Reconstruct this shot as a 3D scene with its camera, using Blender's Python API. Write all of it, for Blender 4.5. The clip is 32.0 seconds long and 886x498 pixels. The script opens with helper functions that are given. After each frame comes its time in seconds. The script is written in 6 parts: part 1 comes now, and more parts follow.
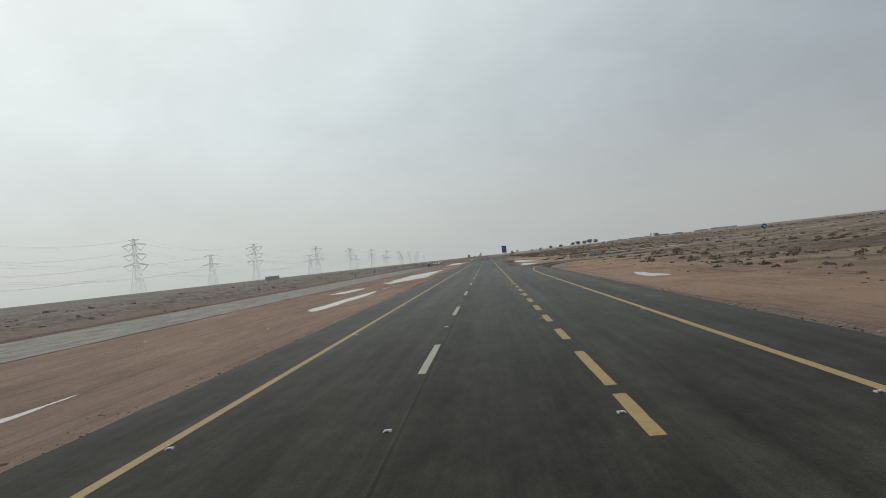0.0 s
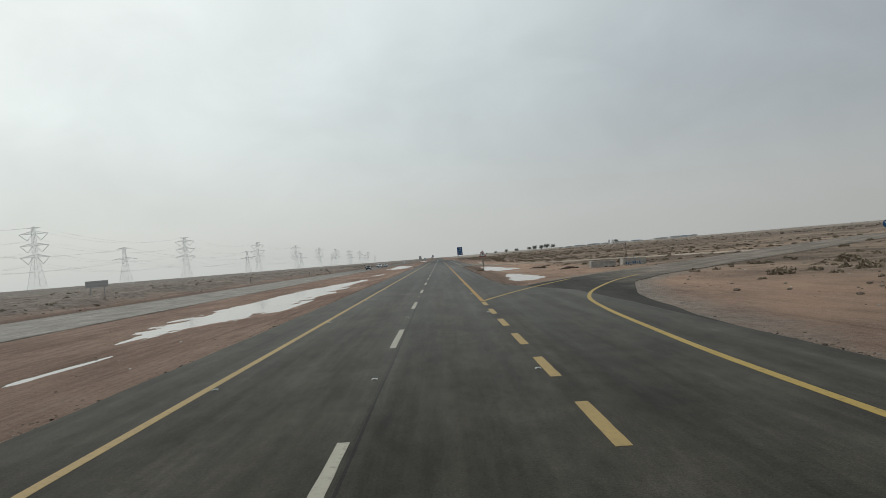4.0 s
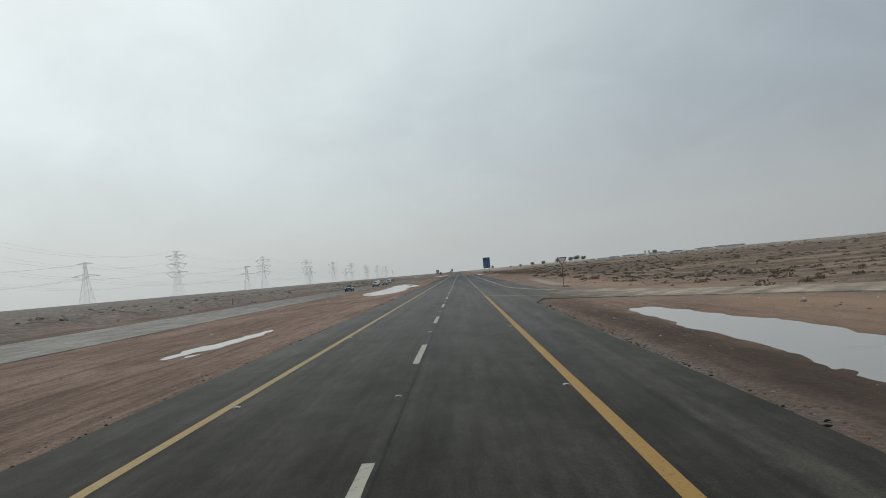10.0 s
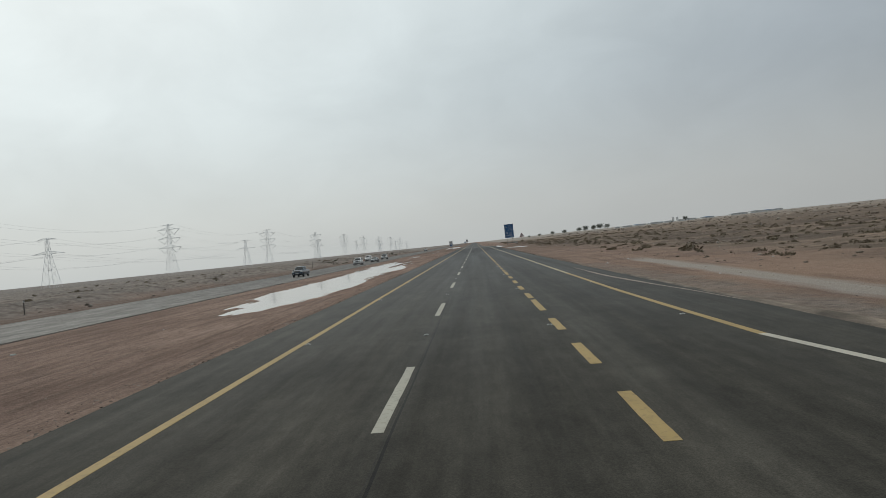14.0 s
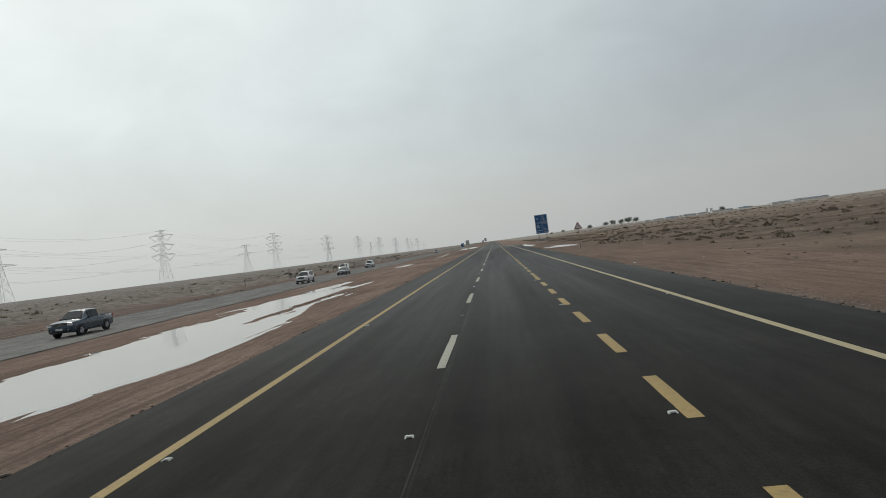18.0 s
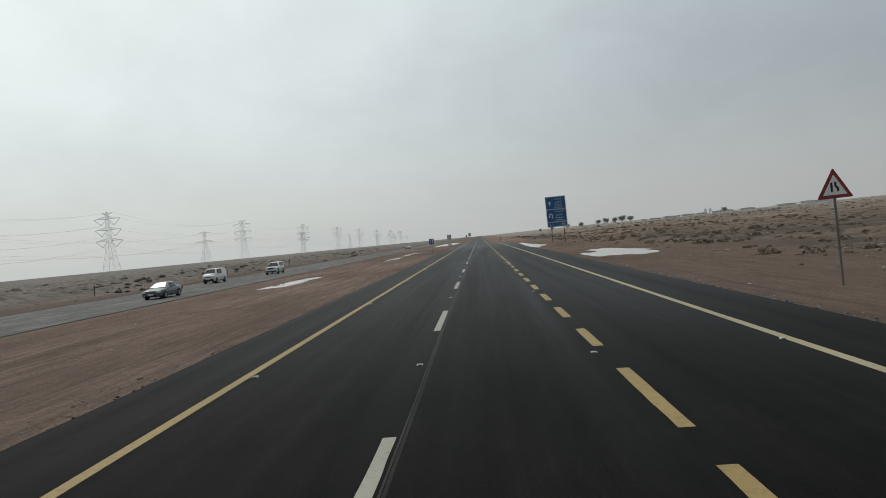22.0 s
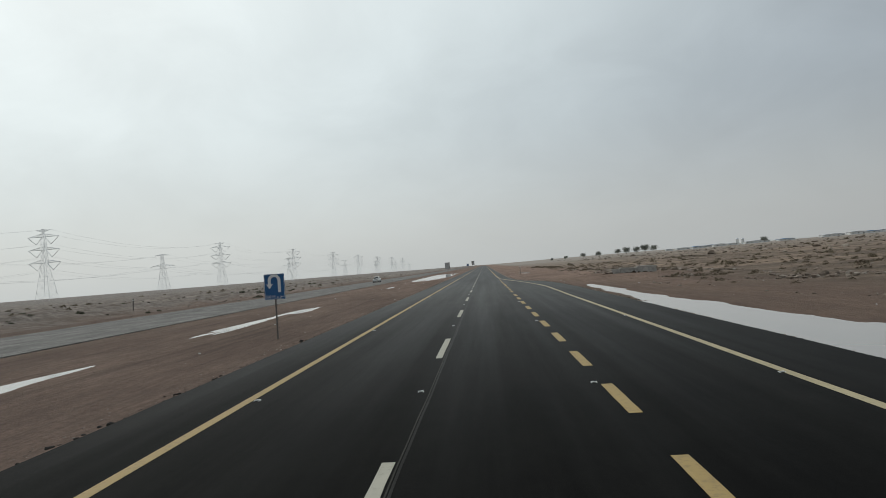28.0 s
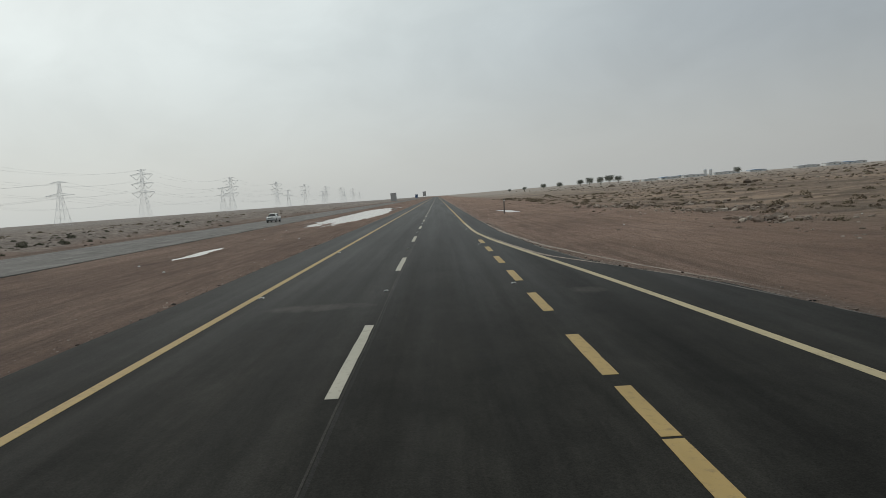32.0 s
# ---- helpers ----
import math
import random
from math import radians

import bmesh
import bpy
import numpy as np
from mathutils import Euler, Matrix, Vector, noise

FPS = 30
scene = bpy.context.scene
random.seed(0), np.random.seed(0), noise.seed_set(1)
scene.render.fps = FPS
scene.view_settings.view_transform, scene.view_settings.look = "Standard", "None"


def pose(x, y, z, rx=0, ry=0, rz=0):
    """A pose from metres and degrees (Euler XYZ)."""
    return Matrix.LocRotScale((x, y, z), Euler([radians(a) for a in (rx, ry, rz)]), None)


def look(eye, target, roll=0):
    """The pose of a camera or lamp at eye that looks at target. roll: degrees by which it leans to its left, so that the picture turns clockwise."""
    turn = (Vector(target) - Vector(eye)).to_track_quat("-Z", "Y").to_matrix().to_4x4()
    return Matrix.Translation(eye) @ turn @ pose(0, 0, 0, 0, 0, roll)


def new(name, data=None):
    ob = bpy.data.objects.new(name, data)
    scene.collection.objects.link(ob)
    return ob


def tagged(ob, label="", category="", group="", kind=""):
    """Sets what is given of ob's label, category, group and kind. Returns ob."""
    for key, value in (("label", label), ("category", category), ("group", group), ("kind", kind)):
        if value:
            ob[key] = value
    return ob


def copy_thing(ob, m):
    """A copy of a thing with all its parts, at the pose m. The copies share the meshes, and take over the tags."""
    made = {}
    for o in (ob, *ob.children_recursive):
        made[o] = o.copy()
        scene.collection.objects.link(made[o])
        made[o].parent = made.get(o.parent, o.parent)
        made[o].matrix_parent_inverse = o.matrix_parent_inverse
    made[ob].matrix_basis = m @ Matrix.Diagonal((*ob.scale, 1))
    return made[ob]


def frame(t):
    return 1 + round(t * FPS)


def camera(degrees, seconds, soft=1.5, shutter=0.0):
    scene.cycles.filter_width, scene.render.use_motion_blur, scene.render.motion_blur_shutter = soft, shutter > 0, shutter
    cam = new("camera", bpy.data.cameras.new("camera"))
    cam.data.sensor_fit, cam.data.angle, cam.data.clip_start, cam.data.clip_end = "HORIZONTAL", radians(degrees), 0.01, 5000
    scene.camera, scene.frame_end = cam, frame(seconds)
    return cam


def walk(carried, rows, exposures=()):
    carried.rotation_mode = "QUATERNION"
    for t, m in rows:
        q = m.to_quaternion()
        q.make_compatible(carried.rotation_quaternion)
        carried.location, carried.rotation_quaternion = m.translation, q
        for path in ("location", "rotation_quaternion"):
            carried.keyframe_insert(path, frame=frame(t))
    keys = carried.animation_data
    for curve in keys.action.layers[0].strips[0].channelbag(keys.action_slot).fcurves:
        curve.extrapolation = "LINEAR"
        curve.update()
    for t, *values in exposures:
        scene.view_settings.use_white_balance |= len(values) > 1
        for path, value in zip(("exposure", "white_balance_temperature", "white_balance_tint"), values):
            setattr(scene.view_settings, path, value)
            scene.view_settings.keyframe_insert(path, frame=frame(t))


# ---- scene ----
CROSSFALL = 0.80            # degrees by which the carriageway falls to its right
EYE = 2.505                 # metres from the asphalt to the lens
SLOPE = math.tan(radians(CROSSFALL))
# seconds, metres across and along the road, yaw, pitch, roll
ROWS = [
    (0.0, 0.257, 0.00, 3.69, 0.85, 5.50),
    (0.5, 0.246, 8.82, 5.84, -1.73, 5.30),
    (1.0, 0.234, 17.64, 5.79, -4.64, 5.64),
    (1.5, 0.197, 26.46, 3.44, -5.42, 5.46),
    (2.0, 0.160, 35.27, 1.83, -2.17, 4.47),
    (2.5, 0.141, 44.11, 1.27, -0.80, 3.57),
    (3.0, 0.123, 52.95, 0.77, -0.28, 3.57),
    (3.5, 0.092, 61.80, 0.10, 0.58, 3.65),
    (5.5, 0.002, 96.88, -0.66, 0.72, 3.89),
    (6.0, -0.015, 105.54, -0.13, 0.40, 2.90),
    (6.5, -0.029, 114.48, 1.01, -0.31, 3.41),
    (7.0, -0.043, 123.43, 1.70, -0.27, 3.74),
    (7.5, -0.037, 132.20, 1.88, 0.50, 3.74),
    (8.0, -0.031, 140.98, 1.76, 0.90, 3.72),
    (8.5, -0.032, 149.67, 1.63, 1.06, 3.90),
    (9.0, -0.033, 158.35, 1.63, 1.83, 4.26),
    (9.5, -0.030, 167.15, 1.52, 1.91, 4.27),
    (10.0, -0.027, 175.95, 1.39, 1.94, 4.26),
    (10.5, -0.001, 184.64, 1.34, 2.01, 4.04),
    (11.0, 0.026, 193.32, 1.20, 2.11, 3.83),
    (11.5, 0.053, 202.12, 0.95, 2.23, 4.05),
    (12.0, 0.081, 210.92, 0.74, 2.06, 4.26),
    (12.5, 0.104, 219.64, 0.82, 1.52, 4.21),
    (13.0, 0.117, 228.41, 1.06, 1.25, 4.21),
    (13.5, 0.119, 237.17, 2.16, 0.17, 4.25),
    (14.0, 0.121, 245.93, 2.69, -0.36, 5.04),
    (14.5, 0.094, 254.73, 2.16, -0.00, 5.98),
    (16.5, -0.009, 289.76, 3.20, 1.48, 5.66),
    (17.0, -0.036, 298.50, 5.52, 1.49, 5.78),
    (17.5, -0.048, 307.33, 5.42, 0.38, 5.78),
    (18.0, -0.060, 316.15, 4.29, -0.23, 6.52),
    (18.5, -0.086, 324.90, 3.94, -0.55, 6.97),
    (19.0, -0.112, 333.64, 3.97, -0.89, 6.86),
    (19.5, -0.118, 342.50, 4.03, -1.10, 6.78),
    (20.0, -0.124, 351.37, 3.97, -1.08, 6.72),
    (20.5, -0.110, 360.18, 3.64, -0.41, 7.32),
    (21.0, -0.096, 368.99, 3.17, -0.02, 7.72),
    (21.5, -0.092, 377.76, 2.53, 0.26, 6.86),
    (22.0, -0.088, 386.53, 3.02, -0.86, 4.74),
    (22.5, -0.096, 395.17, 3.36, 1.63, 3.69),
    (23.0, -0.104, 403.82, 3.31, 3.91, 3.56),
    (23.5, -0.132, 412.39, 3.15, 2.84, 3.61),
    (24.0, -0.160, 420.97, 3.43, 1.53, 3.65),
    (24.5, -0.183, 429.69, 3.69, 1.27, 3.85),
    (25.0, -0.205, 438.41, 3.72, 1.27, 3.98),
    (25.5, -0.228, 447.22, 3.76, 1.22, 3.97),
    (27.5, -0.091, 482.43, 3.51, 1.49, 3.64),
    (28.0, -0.036, 491.32, 3.43, 1.51, 3.74),
    (28.5, -0.021, 500.08, 3.44, 1.55, 3.72),
    (29.0, -0.006, 508.84, 3.29, 1.61, 3.57),
    (29.5, -0.004, 517.69, 3.10, 1.53, 3.92),
    (30.0, -0.002, 526.53, 1.99, 0.63, 3.88),
    (30.5, 0.054, 535.29, 0.12, -1.64, 3.39),
    (31.0, 0.044, 544.07, -1.08, -3.05, 3.11),
    (31.5, 0.048, 552.89, -0.87, -3.93, 3.11),
    (32.0, 0.053, 561.71, -0.50, -4.49, 3.45),
]
cam = camera(65.66, 32.0, 0.8)
walk(cam, [(t, pose(0, 0, 0, 0, CROSSFALL, 0) @ pose(x, y, EYE, 90 + pitch, roll, yaw)) for t, x, y, yaw, pitch, roll in ROWS],
     [(0.0, -0.03, 6500, 10), (1.0, 0.12, 6560, 10), (2.0, 0.08, 6560, 10), (3.0, 0.06, 6600, 10), (6.0, 0.0, 6520, 10), (9.0, -0.02, 6380, 10), (12.0, -0.02, 6380, 10), (14.0, 0.0, 6480, 10),
      (16.5, -0.1, 6420, 10), (17.0, -0.13, 6420, 10), (18.0, 0.0, 6540, 10), (24.0, 0.0, 6460, 10), (28.0, 0.03, 6460, 10), (30.0, 0.0, 6500, 10), (31.0, 0.05, 6600, 10), (32.0, 0.02, 6600, 10)])


# ---- world and sun ----
SUN_ELEVATION, SUN_AZIMUTH = 48.0, -38.0          # degrees; azimuth from the road's direction, left is minus
world = bpy.data.worlds.new("overcast_sky")
scene.world = world
world.use_nodes = True
wn, wl = world.node_tree.nodes, world.node_tree.links
wn.clear()


def wnode(kind, **kw):
    n = wn.new(kind)
    for key, value in kw.items():
        n.inputs[key].default_value = value
    return n


sky = wn.new("ShaderNodeTexSky")
sky.sky_type, sky.sun_disc = "NISHITA", False
sky.sun_elevation, sky.sun_rotation = radians(SUN_ELEVATION), radians(SUN_AZIMUTH)
sky.air_density, sky.dust_density, sky.ozone_density = 1.0, 4.0, 1.5
coord = wn.new("ShaderNodeTexCoord")
sun_way = Vector((math.sin(radians(SUN_AZIMUTH)) * math.cos(radians(SUN_ELEVATION)),
                  math.cos(radians(SUN_AZIMUTH)) * math.cos(radians(SUN_ELEVATION)), math.sin(radians(SUN_ELEVATION))))
# the cloud sheet: brightest towards the hidden sun, thinner and greyer away from it
dot = wn.new("ShaderNodeVectorMath")
dot.operation = "DOT_PRODUCT"
dot.inputs[1].default_value = sun_way
wl.new(coord.outputs["Generated"], dot.inputs[0])
glow = wn.new("ShaderNodeValToRGB")
glow.color_ramp.interpolation = "B_SPLINE"
e = glow.color_ramp.elements
e[0].position, e[0].color = 0.0, (0.255, 0.285, 0.305, 1)
e[1].position, e[1].color = 1.0, (0.86, 0.93, 0.91, 1)
for where, colour in ((0.45, (0.352, 0.392, 0.416, 1)), (0.62, (0.488, 0.545, 0.56, 1)), (0.8, (0.7, 0.775, 0.77, 1))):
    g = glow.color_ramp.elements.new(where)
    g.color = colour
wl.new(dot.outputs["Value"], glow.inputs["Fac"])
# soft cloud relief, drawn out flat towards the horizon
sep = wn.new("ShaderNodeSeparateXYZ")
wl.new(coord.outputs["Generated"], sep.inputs[0])
lift = wn.new("ShaderNodeMath")
lift.operation = "ADD"
lift.inputs[1].default_value = 0.6
wl.new(sep.outputs["Z"], lift.inputs[0])
flat = wn.new("ShaderNodeVectorMath")
flat.operation = "DIVIDE"
comb = wn.new("ShaderNodeCombineXYZ")
for axis in "XYZ":
    wl.new(lift.outputs[0], comb.inputs[axis])
wl.new(coord.outputs["Generated"], flat.inputs[0])
wl.new(comb.outputs[0], flat.inputs[1])
cloud = wnode("ShaderNodeTexNoise", Scale=4.6, Detail=7.0, Roughness=0.55, Distortion=0.35)
wl.new(flat.outputs[0], cloud.inputs["Vector"])
veil = wn.new("ShaderNodeMapRange")
for key, value in (("From Min", 0.36), ("From Max", 0.66), ("To Min", 0.95), ("To Max", 1.055)):
    veil.inputs[key].default_value = value
wl.new(cloud.outputs["Fac"], veil.inputs["Value"])
sheet = wn.new("ShaderNodeVectorMath")
sheet.operation = "SCALE"
wl.new(glow.outputs["Color"], sheet.inputs[0])
wl.new(veil.outputs[0], sheet.inputs["Scale"])
# dust haze along the horizon
haze = wn.new("ShaderNodeMapRange")
haze.interpolation_type = "SMOOTHSTEP"
for key, value in (("From Min", -0.02), ("From Max", 0.24), ("To Min", 0.8), ("To Max", 0.0)):
    haze.inputs[key].default_value = value
wl.new(sep.outputs["Z"], haze.inputs["Value"])
dusty = wn.new("ShaderNodeMix")
dusty.data_type = "RGBA"
low_light = wn.new("ShaderNodeValToRGB")
e = low_light.color_ramp.elements
e[0].position, e[0].color = 0.1, (0.405, 0.41, 0.4, 1)
e[1].position, e[1].color = 0.68, (0.585, 0.61, 0.595, 1)
wl.new(dot.outputs["Value"], low_light.inputs["Fac"])
wl.new(low_light.outputs["Color"], dusty.inputs["B"])
wl.new(haze.outputs[0], dusty.inputs["Factor"])
wl.new(sheet.outputs[0], dusty.inputs["A"])
low = wn.new("ShaderNodeBackground")
low.inputs["Strength"].default_value = 0.92
wl.new(dusty.outputs["Result"], low.inputs["Color"])
high = wn.new("ShaderNodeBackground")
high.inputs["Strength"].default_value = 0.012
wl.new(sky.outputs[0], high.inputs["Color"])
both = wn.new("ShaderNodeAddShader")
wl.new(low.outputs[0], both.inputs[0])
wl.new(high.outputs[0], both.inputs[1])
wout = wn.new("ShaderNodeOutputWorld")
wl.new(both.outputs[0], wout.inputs["Surface"])

sun = new("sun", bpy.data.lights.new("sun", "SUN"))
sun.data.energy, sun.data.angle, sun.data.color = 0.6, radians(14), (1.0, 0.97, 0.92)
sun.matrix_world = look(sun_way * 100, (0, 0, 0))


# ---- materials ----
def material(name, colour, rough=0.8, metal=0.0, spec=0.5):
    m = bpy.data.materials.new(name)
    m.use_nodes = True
    b = m.node_tree.nodes["Principled BSDF"]
    b.inputs["Base Color"].default_value = (*colour, 1)
    b.inputs["Roughness"].default_value, b.inputs["Metallic"].default_value = rough, metal
    b.inputs["Specular IOR Level"].default_value = spec
    return m


class Nodes:
    """Short hand for the nodes of one material."""

    def __init__(self, m):
        self.n, self.l = m.node_tree.nodes, m.node_tree.links
        self.b = self.n["Principled BSDF"]
        self.g = self.n.new("ShaderNodeNewGeometry")

    def place(self, scale=(1, 1, 1)):
        v = self.n.new("ShaderNodeVectorMath")
        v.operation = "MULTIPLY"
        v.inputs[1].default_value = scale
        self.l.new(self.g.outputs["Position"], v.inputs[0])
        return v.outputs[0]

    def noise(self, scale, detail=4.0, rough=0.55, stretch=(1, 1, 1), distort=0.0):
        t = self.n.new("ShaderNodeTexNoise")
        t.inputs["Scale"].default_value, t.inputs["Detail"].default_value = scale, detail
        t.inputs["Roughness"].default_value, t.inputs["Distortion"].default_value = rough, distort
        self.l.new(self.place(stretch), t.inputs["Vector"])
        return t.outputs["Fac"]

    def speck(self, scale, stretch=(1, 1, 1)):
        t = self.n.new("ShaderNodeTexVoronoi")
        t.inputs["Scale"].default_value = scale
        self.l.new(self.place(stretch), t.inputs["Vector"])
        return t.outputs["Distance"]

    def span(self, value, a, b, low=0.0, high=1.0, clamp=True):
        r = self.n.new("ShaderNodeMapRange")
        r.clamp = clamp
        for key, x in (("From Min", a), ("From Max", b), ("To Min", low), ("To Max", high)):
            r.inputs[key].default_value = x
        self.l.new(value, r.inputs["Value"])
        return r.outputs[0]

    def sum(self, kind, a, b):
        m = self.n.new("ShaderNodeMath")
        m.operation = kind
        for i, x in enumerate((a, b)):
            if isinstance(x, (int, float)):
                m.inputs[i].default_value = x
            else:
                self.l.new(x, m.inputs[i])
        return m.outputs[0]

    def mix(self, fac, a, b):
        m = self.n.new("ShaderNodeMix")
        m.data_type = "RGBA"
        for key, x in (("Factor", fac), ("A", a), ("B", b)):
            if isinstance(x, tuple):
                m.inputs[key].default_value = (*x, 1)
            elif isinstance(x, (int, float)):
                m.inputs[key].default_value = x
            else:
                self.l.new(x, m.inputs[key])
        return m.outputs["Result"]

    def kept(self, name):
        """A number kept at each corner of the mesh."""
        a = self.n.new("ShaderNodeAttribute")
        a.attribute_name = name
        return a.outputs["Fac"]

    def axis(self, letter):
        s = self.n.new("ShaderNodeSeparateXYZ")
        self.l.new(self.g.outputs["Position"], s.inputs[0])
        return s.outputs[letter]

    def colour(self, socket):
        self.l.new(socket, self.b.inputs["Base Color"])

    def roughness(self, socket):
        self.l.new(socket, self.b.inputs["Roughness"])

    def bump(self, socket, strength=0.4, distance=0.02):
        k = self.n.new("ShaderNodeBump")
        k.inputs["Strength"].default_value, k.inputs["Distance"].default_value = strength, distance
        self.l.new(socket, k.inputs["Height"])
        self.l.new(k.outputs[0], self.b.inputs["Normal"])


def asphalt_material(name, dark, light, streak=0.5, rough=0.6, spec=0.4, road_tints=False, lanes=(), smears=(), dusty_from=None, pale_start=None, dust_tint=(0.26, 0.217, 0.178)):
    """Worn asphalt. lanes: (across, half width, strength) of the strips that tyres have darkened (minus) or dusted (plus)."""
    m = material(name, dark, rough, spec=spec)
    k = Nodes(m)
    broad = k.span(k.noise(0.45, 5, 0.6, (1, 0.02, 1)), 0.35, 0.7)
    narrow = k.span(k.noise(1.9, 5, 0.6, (1, 0.012, 1)), 0.35, 0.7)
    c = k.mix(k.sum("MULTIPLY", k.sum("ADD", broad, narrow), streak), dark, light)
    # cloudy blotches a metre or two across, and fine scuffs drawn out along the road
    blotch = k.span(k.noise(0.55, 6, 0.6, (1, 0.45, 1)), 0.35, 0.68, 0.78, 1.22)
    scuff = k.span(k.noise(3.2, 6, 0.65, (1, 0.07, 1)), 0.35, 0.68, 0.84, 1.16)
    patchy = k.span(k.noise(2.4, 7, 0.7, (1, 0.5, 1)), 0.38, 0.66, 0.88, 1.14)
    tone = k.sum("MULTIPLY", k.sum("MULTIPLY", blotch, scuff), patchy)
    wander = k.sum("ADD", k.axis("X"), k.sum("MULTIPLY", k.sum("SUBTRACT", k.noise(0.06, 3), 0.5), 0.7))
    for where, half, strong in lanes:
        off = k.sum("ABSOLUTE", k.sum("SUBTRACT", wander, where), 0)
        band = k.sum("MULTIPLY", k.span(off, 0.3 * half, half, strong, 0), k.span(k.noise(0.7, 5, 0.6, (1, 0.05, 1)), 0.3, 0.6, 0.35, 1.0))
        tone = k.sum("MULTIPLY", tone, k.sum("ADD", band, 1.0))
    if road_tints:      # tint along the road: darker asphalt further on, and exposure swings painted in
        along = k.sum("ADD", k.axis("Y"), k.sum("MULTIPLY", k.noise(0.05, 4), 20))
        tint_ramp = k.n.new("ShaderNodeValToRGB")
        e = tint_ramp.color_ramp.elements
        stops = ROAD_TINTS
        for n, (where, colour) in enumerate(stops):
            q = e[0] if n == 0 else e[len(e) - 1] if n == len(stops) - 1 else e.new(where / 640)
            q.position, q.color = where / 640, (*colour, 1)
        k.l.new(k.span(along, 10, 650), tint_ramp.inputs["Fac"])
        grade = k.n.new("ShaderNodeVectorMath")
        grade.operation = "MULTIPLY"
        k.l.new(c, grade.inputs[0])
        k.l.new(tint_ramp.outputs["Color"], grade.inputs[1])
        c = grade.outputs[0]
    # dried mud: across, along, half width, half length, strength
    for mx, my, mw, ml, strong in smears:
        u, v = k.span(k.axis("X"), mx - mw, mx + mw, -1, 1, False), k.span(k.axis("Y"), my - ml, my + ml, -1, 1, False)
        r = k.sum("ADD", k.sum("MULTIPLY", u, u), k.sum("MULTIPLY", v, v))
        r = k.sum("ADD", r, k.sum("MULTIPLY", k.sum("SUBTRACT", k.noise(2.0, 6, 0.7, (1, 0.6 if ml < 5 else 0.1, 1)), 0.5), 2.4))
        c = k.mix(k.span(r, 0.1, 1.0, strong, 0), c, (0.12, 0.108, 0.094))
    if pale_start:      # paler tone over the first stretch, gone by 380 m
        c = k.mix(k.span(k.axis("Y"), 260, 380, 0.75, 0.0), c, pale_start)
    if dusty_from:      # blown sand covers the asphalt further out, with dark tyre tracks through it
        out = k.sum("ADD", k.axis("X"), k.sum("MULTIPLY", k.sum("SUBTRACT", k.noise(0.35, 7, 0.7), 0.5), 14))
        turn = k.n.new("ShaderNodeVectorRotate")
        turn.rotation_type = "Z_AXIS"
        turn.inputs["Angle"].default_value = radians(38)
        k.l.new(k.g.outputs["Position"], turn.inputs["Vector"])
        stretch = k.n.new("ShaderNodeVectorMath")
        stretch.operation = "MULTIPLY"
        stretch.inputs[1].default_value = (1, 0.06, 1)
        k.l.new(turn.outputs[0], stretch.inputs[0])
        rut = k.n.new("ShaderNodeTexNoise")
        rut.inputs["Scale"].default_value, rut.inputs["Detail"].default_value = 0.7, 6
        k.l.new(stretch.outputs[0], rut.inputs["Vector"])
        dust = k.sum("MULTIPLY", k.span(out, dusty_from, dusty_from + 10, 0.0, 0.95), k.span(rut.outputs["Fac"], 0.36, 0.6, 0.5, 1.0))
        c = k.mix(dust, c, dust_tint)
    grit = k.sum("MULTIPLY", k.sum("MULTIPLY", k.span(k.speck(55), 0.1, 0.7, 0.8, 1.2), k.span(k.noise(28, 5, 0.8), 0.35, 0.65, 0.78, 1.22)), k.span(k.noise(9, 7, 0.75, (1, 0.12, 1)), 0.3, 0.7, 0.9, 1.1))
    v = k.n.new("ShaderNodeVectorMath")
    v.operation = "SCALE"
    k.l.new(c, v.inputs[0])
    k.l.new(k.sum("MULTIPLY", grit, tone), v.inputs["Scale"])
    k.colour(v.outputs[0])
    # worn stone tops shine at a low angle
    facing = k.n.new("ShaderNodeLayerWeight")
    facing.inputs["Blend"].default_value = 0.5
    shine = k.span(k.sum("POWER", facing.outputs["Facing"], 16.0), 0, 0.85, 0.024, spec)
    if road_tints:      # the freshest stretch still has its tar film and is less polished
        shine = k.sum("MULTIPLY", shine, k.sum("MAXIMUM", k.span(along, 390, 450, 1, 0.55), k.span(along, 530, 570, 0.55, 1)))
    k.l.new(shine, k.b.inputs["Specular IOR Level"])
    k.roughness(k.span(k.noise(0.8, 4, 0.6, (1, 0.02, 1)), 0.3, 0.7, rough - 0.05, rough + 0.08))
    k.bump(k.sum("ADD", k.speck(70), k.noise(20, 3)), 0.14, 0.006)
    return m


# metres along the road and the asphalt tint there, exposure swings included
ROAD_TINTS = ((0, (0.92, 0.91, 0.9)), (30, (1.0, 0.99, 0.97)), (60, (1.1, 1.085, 1.05)), (116, (1.3, 1.28, 1.21)), (134, (0.86, 0.84, 0.81)), (160, (0.88, 0.87, 0.85)), (185, (1.04, 1.04, 1.02)), (205, (1.22, 1.23, 1.2)),
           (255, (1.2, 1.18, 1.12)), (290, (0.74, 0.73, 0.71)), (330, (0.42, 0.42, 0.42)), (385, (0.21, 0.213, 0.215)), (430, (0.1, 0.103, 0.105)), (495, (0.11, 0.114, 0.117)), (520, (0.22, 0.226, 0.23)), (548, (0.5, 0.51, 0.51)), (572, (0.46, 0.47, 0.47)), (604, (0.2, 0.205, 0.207)))
